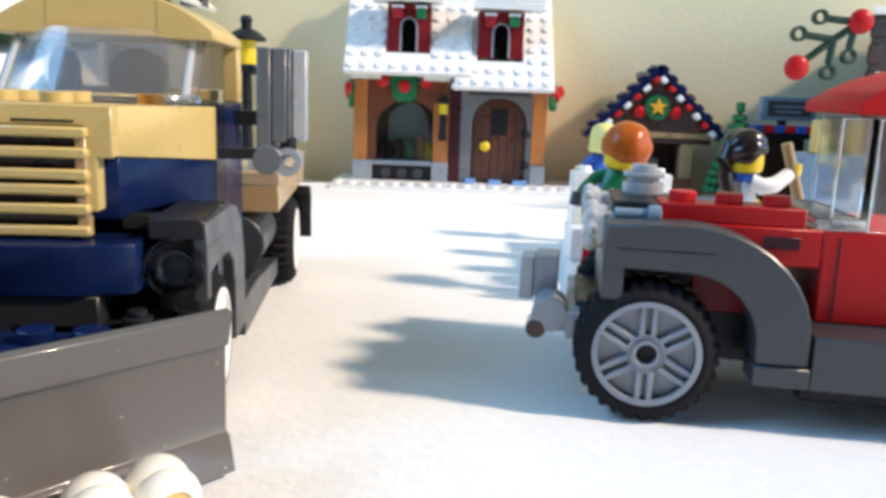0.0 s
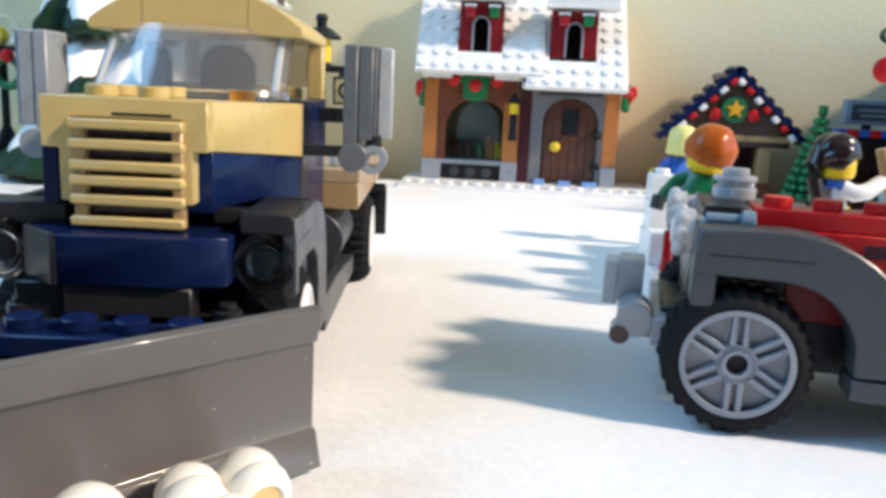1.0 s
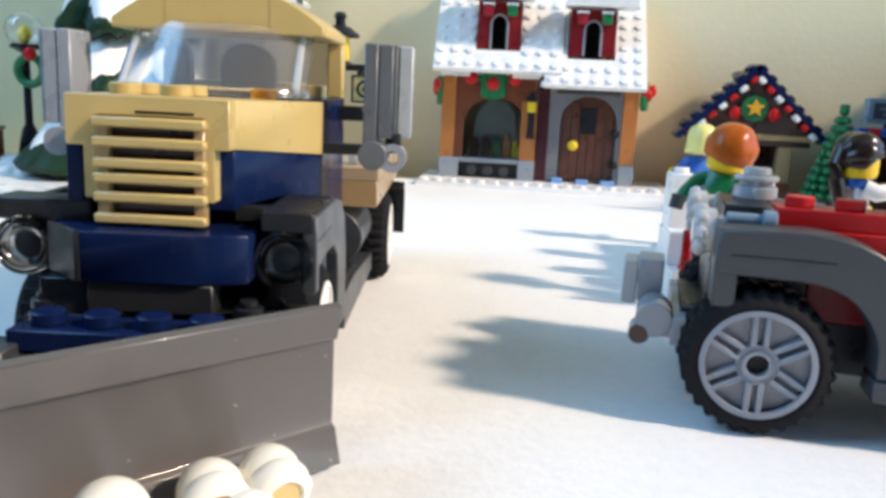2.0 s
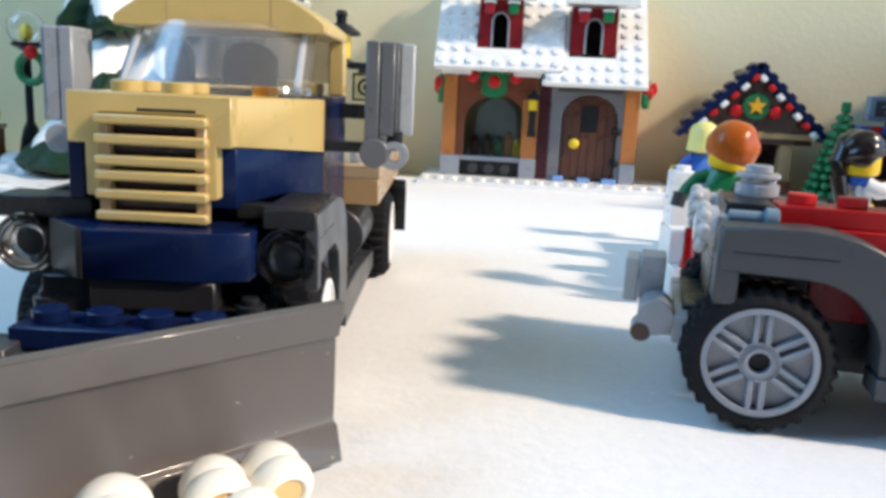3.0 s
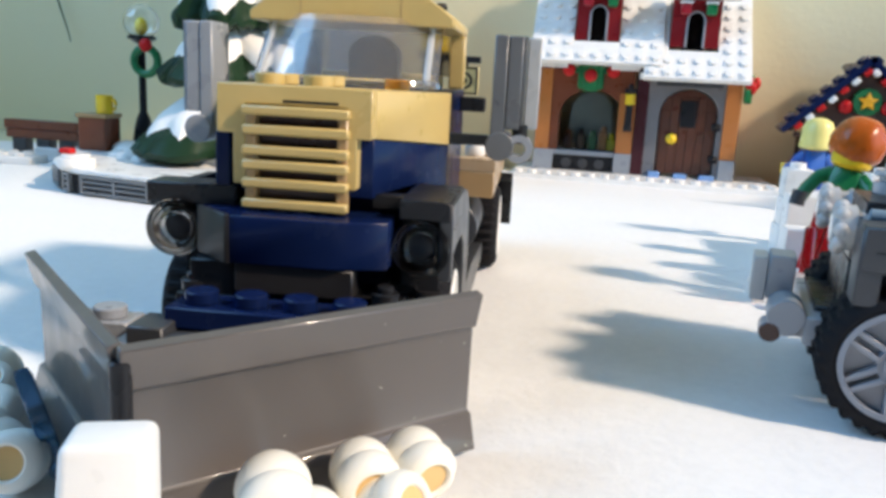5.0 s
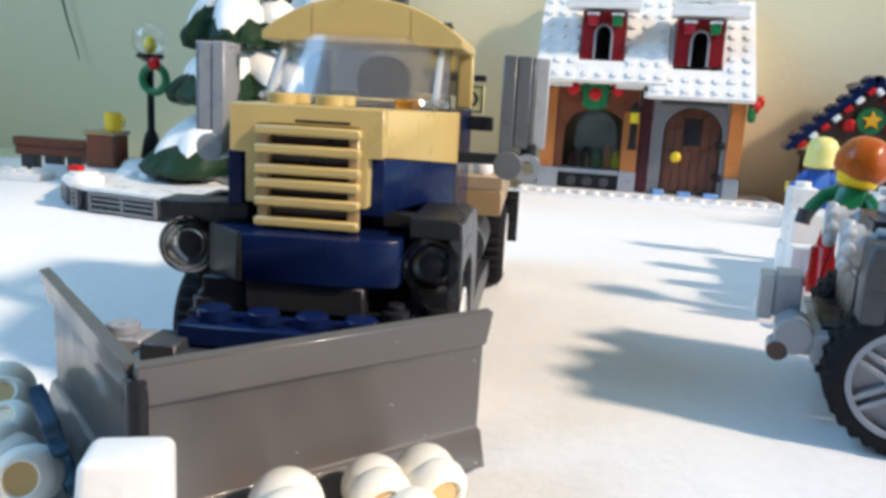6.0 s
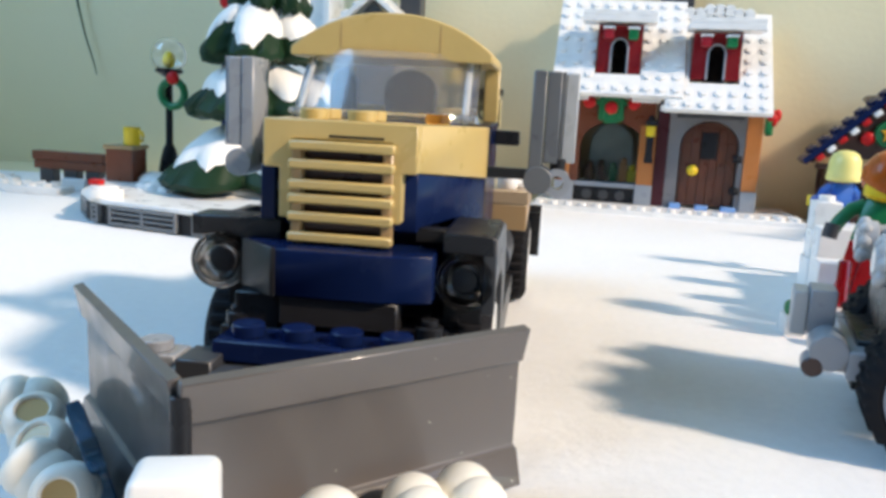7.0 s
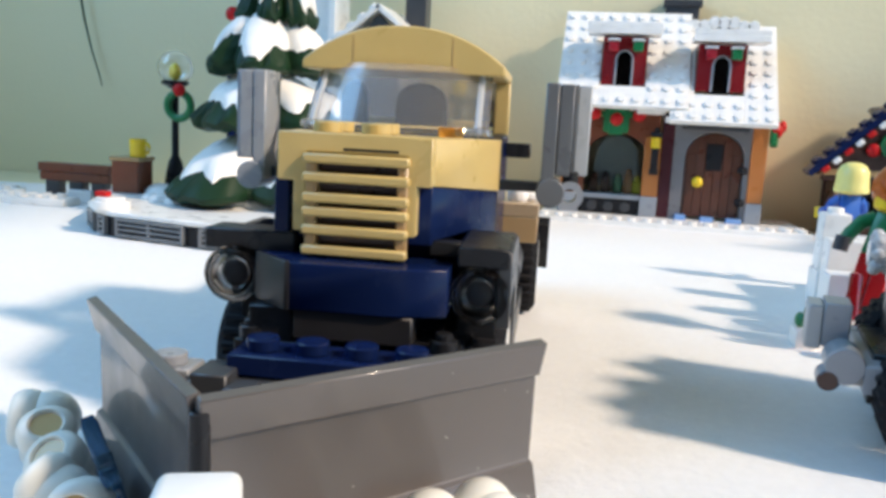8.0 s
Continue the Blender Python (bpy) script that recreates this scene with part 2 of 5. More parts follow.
    def ball(self, c, r, squash=(1, 1, 1), seg=20, m=None, inside=False):
        bm = bmesh.new()
        bmesh.ops.create_uvsphere(bm, u_segments=seg, v_segments=seg * 2 // 3, radius=r)
        if inside:
            bmesh.ops.reverse_faces(bm, faces=bm.faces[:])
        place = Matrix.Translation(c) @ Matrix.Diagonal((*squash, 1))
        return self.take(bm, (m @ place) if m else place)

    def tube(self, pts, r, seg=10, r2=None):
        """A rod along points, tapering to r2."""
        bm = bmesh.new()
        rings = []
        for i, p in enumerate(pts):
            p = Vector(p)
            d = (Vector(pts[min(i + 1, len(pts) - 1)]) - Vector(pts[max(i - 1, 0)])).normalized()
            q = d.to_track_quat("Z", "Y")
            rr = r if r2 is None else r + (r2 - r) * i / (len(pts) - 1)
            rings.append([bm.verts.new(p + q @ Vector((rr * math.cos(2 * math.pi * k / seg), rr * math.sin(2 * math.pi * k / seg), 0))) for k in range(seg)])
        for a, b in zip(rings, rings[1:]):
            for k in range(seg):
                bm.faces.new((a[k], a[(k + 1) % seg], b[(k + 1) % seg], b[k]))
        bm.faces.new(rings[0][::-1])
        bm.faces.new(rings[-1])
        bmesh.ops.recalc_face_normals(bm, faces=bm.faces[:])
        return self.take(bm)

    def mesh(self, name, material, smooth=40):
        me = bpy.data.meshes.new(name)
        me.from_pydata([(a * 0.001, b * 0.001, c * 0.001) for a, b, c in self.v], [], self.f)
        me.shade_smooth()
        me.set_sharp_from_angle(angle=radians(smooth))
        me.materials.append(material)
        return me


def thing(name, m, label, category, group="", kind=""):
    ob = new(name)
    ob.empty_display_size = 0.01
    ob.matrix_world = m
    return tagged(ob, label, category, group, kind)


def part(name, bits, material, parent, label=""):
    ob = new(name, bits.mesh(name, material))
    ob.parent = parent
    return tagged(ob, label)


def solid(name, bits, material, m, label, category, group="", kind=""):
    """A thing that is one mesh."""
    ob = new(name, bits.mesh(name, material))
    ob.matrix_world = m
    return tagged(ob, label, category, group, kind)


# ---- the setting ----
LINTEL = 620  # height of the unseen east opening's top above the felt, in millimetres


def felt_edge(x):
    """How far back the felt reaches, at x."""
    return 474 - 26 * min(1, max(0, (-x - 150) / 120)) - 40 * min(1, max(0, (-x - 330) / 120)) + 3 * noise.noise((x * 0.03, 7, 0))


def build_ground():
    bm = bmesh.new()
    nx, ny = 260, 190
    rows = []
    for j in range(ny + 1):
        row = []
        for i in range(nx + 1):
            x = -600 + 1049 * i / nx
            back = felt_edge(x)
            y = -290 + (back + 290) * (1 - (1 - j / ny) ** 1.4)
            z = 0.5 * noise.noise((x * 0.02, y * 0.02, 0)) + 0.28 * noise.noise((x * 0.09, y * 0.09, 3)) + 0.16 * noise.noise((x * 0.3, y * 0.3, 5)) - 0.45
            if j == ny:
                z -= 3
            row.append(bm.verts.new((x, y, z)))
        rows.append(row)
    for a, b in zip(rows, rows[1:]):
        for i in range(nx):
            bm.faces.new((a[i], a[i + 1], b[i + 1], b[i]))
    return solid("ground", Bits().take(bm), FELT, Matrix(), "white felt sheet laid as snow", "ground", kind="structure")


build_ground()
solid("table_top", Bits().box(-600, 449, -290, 511, -30, -2.6, 1), WALLPAINT, Matrix(), "pale painted table top under the felt", "table top", kind="structure")
solid("wall_north", Bits().box(-640, 490, 512, 552, -30, 1000, 0), WALLPAINT, Matrix(), "pale green and beige painted room wall", "wall", kind="structure")
# Unseen wall, kept dark brown so little light bounces onto the truck's front.
solid("wall_south", Bits().box(-640, 449, -340, -300, -30, 1000, 0), DKBROWN, Matrix(), "unseen dark wall that cuts bounce light", "wall", kind="structure")
# Unseen low wall, added to block part of the sky from the left.
solid("wall_west", Bits().box(-640, -601, -299, 511, -30, 260, 0), WALLPAINT, Matrix(), "low unseen painted wall below the added fill lamp", "wall", kind="structure")
# Unseen ceiling and east wall, added to close the room and bound its light.
solid("ceiling", Bits().box(-640, 490, -340, 552, 1000.5, 1040, 0), CEILPAINT, Matrix(), "unseen plain pale blue-grey painted ceiling", "ceiling", kind="structure")
east = Bits().box(450, 490, -340, 511, LINTEL, 1000, 0).box(450, 490, -340, 511, -30, 0, 0).box(450, 490, -340, -300, 0, LINTEL, 0)
solid("wall_east", east, WALLPAINT, Matrix(), "unseen painted wall with a wide opening for the sun", "wall", kind="structure")


# ---- snow plough truck ----
TRUCK = pose(-0.0590, 0.1180, 0, 0, 0, 5)
truck = thing("snow_plough_truck", TRUCK, "tan and navy toy brick truck with a grey plough", "toy truck")


def build_wheel(parent, x, y, r, width, side, rim_r, rim_mat=WHITE):
    """side: +1 when the rim looks towards +x."""
    wheel = new("wheel")
    wheel.parent = parent
    wheel.matrix_local = Matrix.Translation((x * 0.001, y * 0.001, r * 0.001)) @ (pose(0, 0, 0, 0, 90, 0) if side > 0 else pose(0, 0, 0, 0, -90, 0))
    w = width
    bm = bmesh.new()
    prof = [(rim_r, 0), (rim_r + 0.7, 0.25), (r - 1.5, -0.1), (r - 0.55, -0.9), (r, -1.4), (r, -w / 2), (r, -w / 2 - 0.3), (r, -w + 1.4), (r - 0.55, -w + 0.9), (r - 1.5, -w), (rim_r, -w)]
    seg = 120
    rings = []
    for k, (pr, ph) in enumerate(prof):
        ring = []
        for i in range(seg):
            a = 2 * math.pi * i / seg
            cut = (i + (2 if k > 5 else 0)) % 4 < 2 and 3 <= k <= 7
            q = pr - (0.6 if cut else 0)
            ring.append(bm.verts.new((q * math.cos(a), q * math.sin(a), ph)))
        rings.append(ring)
    for ra, rb in zip(rings, rings[1:] + rings[:1]):
        for i in range(seg):
            bm.faces.new((ra[i], ra[(i + 1) % seg], rb[(i + 1) % seg], rb[i]))
    bmesh.ops.recalc_face_normals(bm, faces=bm.faces[:])
    t = Bits().take(bm)
    part("tyre", t, RUBBER, wheel, "black treaded rubber tyre")
    h = Bits()
    h.lathe([(rim_r, -1.0), (rim_r, 0.25), (rim_r - 0.9, 0.35), (rim_r - 1.0, -0.6)], seg=48)
    h.lathe([(0, -1.6), (rim_r - 0.9, -1.6), (rim_r - 0.8, -2.4), (0, -2.4)], seg=40)
    h.lathe([(1.75, -1.9), (1.75, 0.2), (2.3, 0.25), (2.3, -0.4), (2.9, -0.4), (3.3, -0.1), (3.5, -1.6)], seg=32)
    for i in range(6):
        a = 90 + 60 * i
        for s in (-0.95, 0.95):
            h.box(3.0, rim_r - 0.5, s - 0.45, s + 0.45, -1.8, -0.05, 0.15, m=pose(0, 0, 0, 0, 0, a))
    part("rim", h, rim_mat, wheel, "light grey spoked rim")
    hole = Bits().cyl((0, 0, -2.0), 1.72, 0.6, seg=16, bev=0)
    part("axle_hole", hole, BLACK, wheel)
    return wheel


def build_truck():
    # chassis and cab
    part("chassis", Bits().box(-15, 15, 0, 128, 7, 14), BLACK, truck)
    part("cross_member", Bits().box(-23, 23, 46, 60, 7.2, 13), BLACK, truck)
    part("front_member", Bits().box(-17.5, 17.5, -8, 6, 11, 18), BLACK, truck)
    for s in (-1, 1):
        part("side_skirt", Bits().prism([(32.7, 5.2), (88, 5.2), (88, 9.6), (50, 12.6), (32.7, 12.6)], min(s * 16, s * 24.5), max(s * 16, s * 24.5), "x"), DGREY, truck, "dark grey side skirt")
    for s in (-1, 1):
        part("spring", Bits().cyl((s * 15, -6, 9), 2.2, 3).cyl((s * 15, -6, 13), 2.2, 3).cyl((s * 15, -6, 17), 2.2, 3).cyl((s * 15, -6, 8), 1.4, 13), BLACK, truck)
    hood = Bits().hexa([(-12.4, 0, 42.6), (11.4, 0, 42.6), (11.4, 0, 50), (-12.4, 0, 50)], [(-20, 30.5, 39.8), (20, 30.5, 39.8), (20, 30.5, 49.6), (-20, 30.5, 49.6)])
    bonnet = part("hood", hood, TAN, truck, "tan wedge-shaped bonnet")
    for x in (-7.2, 0.8):
        for y in (6, 14):
            part("stud", Bits().stud(x, y, 49.9), TAN, bonnet)
    part("hood_base", Bits().hexa([(-11.3, 0.4, 33.2), (11.3, 0.4, 33.2), (11.3, 0.4, 42.5), (-11.3, 0.4, 42.5)], [(-19.7, 31, 31), (19.7, 31, 31), (19.7, 31, 39.7), (-19.7, 31, 39.7)]).box(-17, 17, 4, 34, 27, 33.8)
         .box(-13.9, -11.4, -0.6, 6, 27, 42.6), NAVY, truck, "navy lower bonnet")
    part("dash_light", Bits().cyl((11.6, 18, 49.9), 2.2, 1.7), AMBER, truck, "clear orange dash light")
    # grille of tan bars
    g = Bits().prism([(-12.6, 50.1), (11.6, 50.1), (11.6, 42.6), (9.3, 42.6), (9.3, 34.8), (7.6, 34.8), (7.6, 47.1), (-8.0, 47.1), (-8.0, 34.8), (-10, 34.8), (-10, 42.6), (-12.6, 42.6)], -3.3, 0.05, "y", 0.2)
    part("grille_frame", g, TAN, truck, "tan radiator surround")
    for z in (46.2, 43.3, 40.2, 38.0, 35.2, 32.0):
        part("grille_bar", Bits().box(-8.3, 8.3, -4.6, -2.9, z - 0.75, z + 0.75, 0.3), TAN, truck)
    part("slit", Bits().box(-2.2, 6.4, -3.36, -3.0, 47.5, 47.9, 0), BLACK, truck)
    part("grille_post", Bits().box(-8.0, -6.3, -3.6, -1.5, 31, 46), DKTAN, truck)
    part("grille_post", Bits().box(6.3, 8.0, -3.6, -1.5, 31, 46), DKTAN, truck)
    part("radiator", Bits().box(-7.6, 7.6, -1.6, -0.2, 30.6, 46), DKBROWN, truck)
    # bumper
    b = Bits().prism([(-15.6, -3), (-9.0, -9.2), (7.6, -9.2), (15.2, -6.6), (15.2, 3), (-15.6, 3)], 23.5, 30.8, "z")
    part("bumper", b, NAVY, truck, "glossy navy bumper")
    part("bumper_end", Bits().prism([(-15.9, -3.2), (-9.1, -9.6), (-8.3, -9.5), (-8.6, -9.0), (-15.3, -2.7)], 23.5, 31.0, "z", 0.1), CHARCOAL, truck)
    for s in (-1, 1):
        lx, ly, lz = (19.75, -0.9, 26.5) if s > 0 else (-20.0, 0.0, 26.9)
        lamp = part("headlight", Bits().cyl((lx, ly + 1.4, lz), 3.9, 4, "y", 24).cyl((lx, ly + 0.4, lz), 2.5, 1.2, "y", 24), BLACK, truck, "round headlight with a clear lens")
        part("lens", Bits().lathe([(2.6, 1.3), (4.0, 1.2), (4.55, 0.4), (4.65, -1.6), (4.45, -2.4), (3.95, -2.5), (3.5, -1.9), (3.1, -0.9), (2.2, -0.4), (2.2, 0.3), (2.6, 1.3)], (lx, ly - 0.6, lz), "y", 40), TINTED, lamp, "clear plastic dish")
        part("bulb", Bits().lathe([(0, -0.8), (1.7, -0.8), (2.15, -0.5), (2.15, 0.6), (0, 0.6)], (lx, ly - 0.6, lz), "y", 28), DGREY, lamp)
        part("lens_ring", Bits().lathe([(2.25, -1.3), (2.6, -1.3), (2.6, -0.9), (2.25, -0.9), (2.25, -1.3)], (lx, ly - 0.6, lz), "y", 32), CLEAR, lamp)
        if s > 0:
            part("lamp_mount", Bits().box(lx - 2.2, lx + 2.2, ly + 5.3, 2, lz - 2.2, lz + 2.2), BLACK, lamp)
    part("under_bumper", Bits().box(-8, 10.4, -8.4, -4, 18.9, 23.4), CHARCOAL, truck, "charcoal plate under the bumper")
    part("under_block", Bits().box(-15.4, -8.3, -7.4, -3, 17.6, 23.4), BLACK, truck)
    # front wings
    for s in (-1, 1):
        edge = 24.5 if s > 0 else 22.3

        def across(a, c):
            return min(s * a, s * c), max(s * a, s * c)
        part("wing_core", Bits().box(*across(16, edge - 2.1), 2, 6, 17, 32.5), BLACK, truck)
        nose = -3.2 if s > 0 else 1.2
        side = [(nose, 33.6), (17, 33.6), (24, 32.3), (29, 28.6), (31.6, 22), (32.6, 8), (21.6, 8), (21.3, 18.5), (19.6, 23.2), (15.5, 25.6), (6, 25.9)] + ([(-0.4, 25.2), (-0.6, 21.6), (nose, 21.6)] if s > 0 else [(nose, 28)])
        part("front_wing", Bits().prism(side, *across(edge - 2.0, edge + 0.1), "x"), DGREY if s > 0 else BLACK, truck, "dark grey arched wing" if s > 0 else "black arched wing")
        top = Bits().box(*across(16.2, edge - 0.3), nose - 0.3, 17, 30.9, 34.0) if s > 0 else Bits().box(-25.2, -10.2, -1.2, 6, 30.6, 34.0)
        part("wing_top", top.box(*across(11, 16.3), 1.4, 17, 31.4, 33.8), BLACK, truck)
        part("wing_seam", Bits().box(*across(edge - 0.2, edge + 0.18), -1, 13, 29.3, 29.7, 0), BLACK, truck)
    for y, r, wx in ((10.5, 11.6, 23.9), (102, 12, 28.0)):
        for s in (-1, 1):
            build_wheel(truck, s * wx, y, r, 10, s, 8.6)
    # windscreen, cab, roof
    ws = Bits()
    bm = bmesh.new()
    rings = []
    for k in range(7):
        f = k / 6
        z = 50.2 + 12.6 * f
        ring = []
        for th in range(-9, 10):
            a = th / 9
            x = a * (17.6 - 0.5 * f)
            y = 19 + 10 * f + (7.5 + 0.5 * f) * abs(a) ** 2.6
            ring.append((x, y, z))
        rings.append(ring)
    inner = [[(x * 0.955, y + 1.1, z) for x, y, z in r] for r in rings]
    va = [[bm.verts.new(p) for p in r] for r in rings]
    vb = [[bm.verts.new(p) for p in r] for r in inner]
    for g2, flip in ((va, False), (vb, True)):
        for r0, r1 in zip(g2, g2[1:]):
            for i in range(18):
                q = (r0[i], r0[i + 1], r1[i + 1], r1[i])
                bm.faces.new(q[::-1] if flip else q)
    for i in range(18):
        bm.faces.new((va[0][i], vb[0][i], vb[0][i + 1], va[0][i + 1]))
        bm.faces.new((va[-1][i], va[-1][i + 1], vb[-1][i + 1], vb[-1][i]))
    for i in range(6):
        bm.faces.new((va[i][0], va[i + 1][0], vb[i + 1][0], vb[i][0]))
        bm.faces.new((va[i][-1], vb[i][-1], vb[i + 1][-1], va[i + 1][-1]))
    bmesh.ops.recalc_face_normals(bm, faces=bm.faces[:])
    ws.take(bm)
    screen = part("windscreen", ws, HAZY, truck, "curved clear windscreen")
    screen.visible_shadow = False
    part("screen_foot", Bits().tube([(x, y - 0.3, 50.9) for x, y, z in rings[0]], 0.8, 8), HAZY, truck, "clouded foot of the windscreen")
    # Milky rods along both screen edges stand in for bright highlights.
    for s in (-1, 1):
        rim = []
        for k in range(7):
            f = k / 6
            a = 0.9
            rim.append((s * a * (17.6 - 0.5 * f) * 0.985, 19.2 + 10 * f + (7.5 + 0.5 * f) * a ** 2.6, 50.4 + 12.4 * f))
        part("edge_highlight", Bits().tube(rim, 0.75, 10), MILKY, truck, "milky windscreen edge standing in for a highlight")
    cab = Bits().box(-19.6, 19.6, 31.5, 62, 15, 49.9)
    part("cab_body", cab, NAVY, truck, "navy cab body")
    back = Bits().box(-19.6, -16.4, 57.4, 62.2, 50, 61.4)
    part("pillar", back, TAN, truck, "tan window pillar")
    part("pillar", Bits().box(16.4, 19.6, 57.4, 62.2, 50, 61.4), TAN, truck, "tan window pillar")
    part("back_sill", Bits().box(-14.7, 14.7, 58.6, 62.2, 50, 52.4), TAN, truck)
    # Tinted sheet, added to darken the bright background behind the windscreen.
    part("back_pane", Bits().box(-16.3, 16.3, 60.2, 61.2, 52.5, 61.3, 0), TINTED, truck, "added tinted sheet that darkens the view through the cab").visible_shadow = False
    for x, w in ((-13.4, 3.0), (1.6, 5.6)):
        seat = [(x - w, 50), (x + w, 50), (x + w, 55)] + [(x + w * math.cos(radians(a)), 55.6 + 4.4 * math.sin(radians(a))) for a in range(0, 181, 20)] + [(x - w, 55)]
        part("seat", Bits().prism(seat[:2] + seat[3:-1], 47, 51, "y", 0.6), BLACK, truck, "dark rounded seat back")
    roof = []
    n = 16
    for i in range(n + 1):
        a = -1 + 2 * i / n
        roof.append((19.6 * a, 63.2 + 6.8 * (1 - abs(a) ** 2.3)))
    roof += [(19.6, 61.4), (-19.6, 61.4)]
    rf = Bits().prism(roof, 31, 62.5, "y", 0.3)
    top = part("roof", rf, TAN, truck, "curved tan cab roof")
    for x, z in ((-9.6, 67.8), (9.6, 67.8)):
        part("roof_seam", Bits().box(x - 0.1, x + 0.1, 30.94, 32, 61.6, z, 0), DKTAN, top)
    # mirrors on arms
    for s in (-1, 1):
        def sx(a, c):
            return (a, c) if s > 0 else (-c, -a)
        off = 0 if s > 0 else -2.3
        # The left mirror's lit look is put into its lighter grey.
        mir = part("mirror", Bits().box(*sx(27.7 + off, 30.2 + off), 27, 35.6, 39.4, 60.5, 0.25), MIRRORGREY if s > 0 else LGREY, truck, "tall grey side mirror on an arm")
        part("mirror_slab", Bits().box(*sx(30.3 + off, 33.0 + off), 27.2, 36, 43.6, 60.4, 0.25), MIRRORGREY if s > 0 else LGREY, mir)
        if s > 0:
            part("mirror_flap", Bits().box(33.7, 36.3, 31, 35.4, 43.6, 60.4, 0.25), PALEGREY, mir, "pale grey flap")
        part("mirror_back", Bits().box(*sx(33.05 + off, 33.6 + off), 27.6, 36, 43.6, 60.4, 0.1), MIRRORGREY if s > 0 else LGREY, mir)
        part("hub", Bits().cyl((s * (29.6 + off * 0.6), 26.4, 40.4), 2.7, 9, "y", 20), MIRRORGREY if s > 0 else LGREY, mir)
        if s > 0:
            part("joint", Bits().lathe([(1.3, 0), (2.6, 0), (2.6, 5), (1.3, 5), (1.3, 0)], (33.2, 26.6, 40.1), "y", 20), LGREY, mir, "light grey ring joint")
            part("spigot", Bits().cyl((33.2, 29, 41), 1.5, 3.5, "z", 14), BLACK, mir)
        part("arm", Bits().box(*sx(19, 28), 31, 34, 40.0, 42.0), DGREY, mir)
    part("door_handle", Bits().box(19.6, 25, 53, 57, 45.4, 48.5), BLACK, truck)
    # load bed
    part("load_bed", Bits().box(-27.6, 27.6, 62.6, 131, 25.4, 31.4), DKTAN, truck, "brown plank bed")
    part("bed_top", Bits().box(-27.8, 27.8, 62.4, 131.2, 31.5, 34.6), BEDTAN, truck)
    part("snow_clump", Bits().ball((22.5, 69, 36), 2.6, (1, 1, 1.2), 14).ball((25.6, 70, 35.4), 1.8, (1.2, 1, 0.8), 12), WHITE, truck, "white snow clump on the bed")
    part("tank", Bits().cyl((18, 62, 18), 6.4, 24, "y", 24), DGREY, truck, "dark grey side tank")
    part("axle_box", Bits().box(-18, 18, 92, 112, 8, 27), BLACK, truck)
    for s in (-1, 1):
        part("mudguard", Bits().prism([(112, 26), (118, 24.5), (118.8, 10), (117.2, 10), (116.4, 23), (112, 24)], min(s * 20, s * 31), max(s * 20, s * 31), "x", 0.1), BLACK, truck)
    # plough
    plough = part("plough_frame", Bits().box(-14, 16, -22, -9, 13.4, 15.8).box(-8, -3, -43, -14, 9, 15).box(2, 8, -29, -14, 9, 13).box(-15, 17, -10, -4, 9, 17), DGREY, truck, "dark grey plough frame")
    part("bracket", Bits().box(-17.4, -12.2, -24, -17, 11, 17.4), DGREY, plough, "dark grey bracket")
    part("bracket", Bits().box(-12.0, -8.0, -26, -21.5, 11, 16.4), DGREY, plough, "dark grey bracket")
    plate = part("studded_plate", Bits().box(-13.9, 15.6, -19.8, -11.8, 16.1, 19.2), NAVY, plough, "navy plate with four studs")
    for x in (-9.9, -2.6, 4.6, 11.8):
        part("stud", Bits().stud(x, -15.9, 19.2), NAVY, plate)
    part("hinge", Bits().cyl((-5.4, -42, 6), 2.6, 13).cyl((-5.4, -42, 19), 1.6, 1.2), DGREY, plough)
    prof = [(-1.5, 23.7), (-0.45, 19.2), (-0.35, 18.8), (0.35, 18.65), (0.5, 6.3), (-0.3, 5.9), (-1.7, 0.9), (-0.8, 0.5), (1.2, 6.0), (1.9, 18.4), (0.0, 24.1)]
    ax, ay = -5.0, -49.0
    right = pose(-6.0, -49.2, 0, 0, 0, 43.6)
    left = pose(-3.9, -49.3, 0, 0, 0, 132.2)
    part("plough_blade", Bits().prism(prof, 0.9, 49.0, "x", 0.15, m=right), BLADE, plough, "dark grey blade with a creased face")
    part("plough_blade", Bits().prism([(-a, b) for a, b in prof], 2.1, 49.8, "x", 0.15, m=left), BLADE, plough, "dark grey blade with a creased face")
    part("blade_edge", Bits().cyl((ax, ay + 0.4, 1), 1.15, 21.4, "z", 16), BLACK, plough)
    part("side_arm", Bits().box(-29, -20, -18.5, -12.6, 13.4, 15.8).box(-19.5, -12, -24, -15, 12, 15), LGREY, plough, "light grey bracket")
    part("side_peg", Bits().cyl((-24, -15.6, 15.8), 2.4, 1.6), LGREY, plough)


build_truck()

# ---- red pickup ----
CAR = pose(0.0352, 0.1281, 0, 0, 0, -9)
car = thing("red_pickup", CAR, "red toy brick vintage pickup with grey wings", "toy truck")


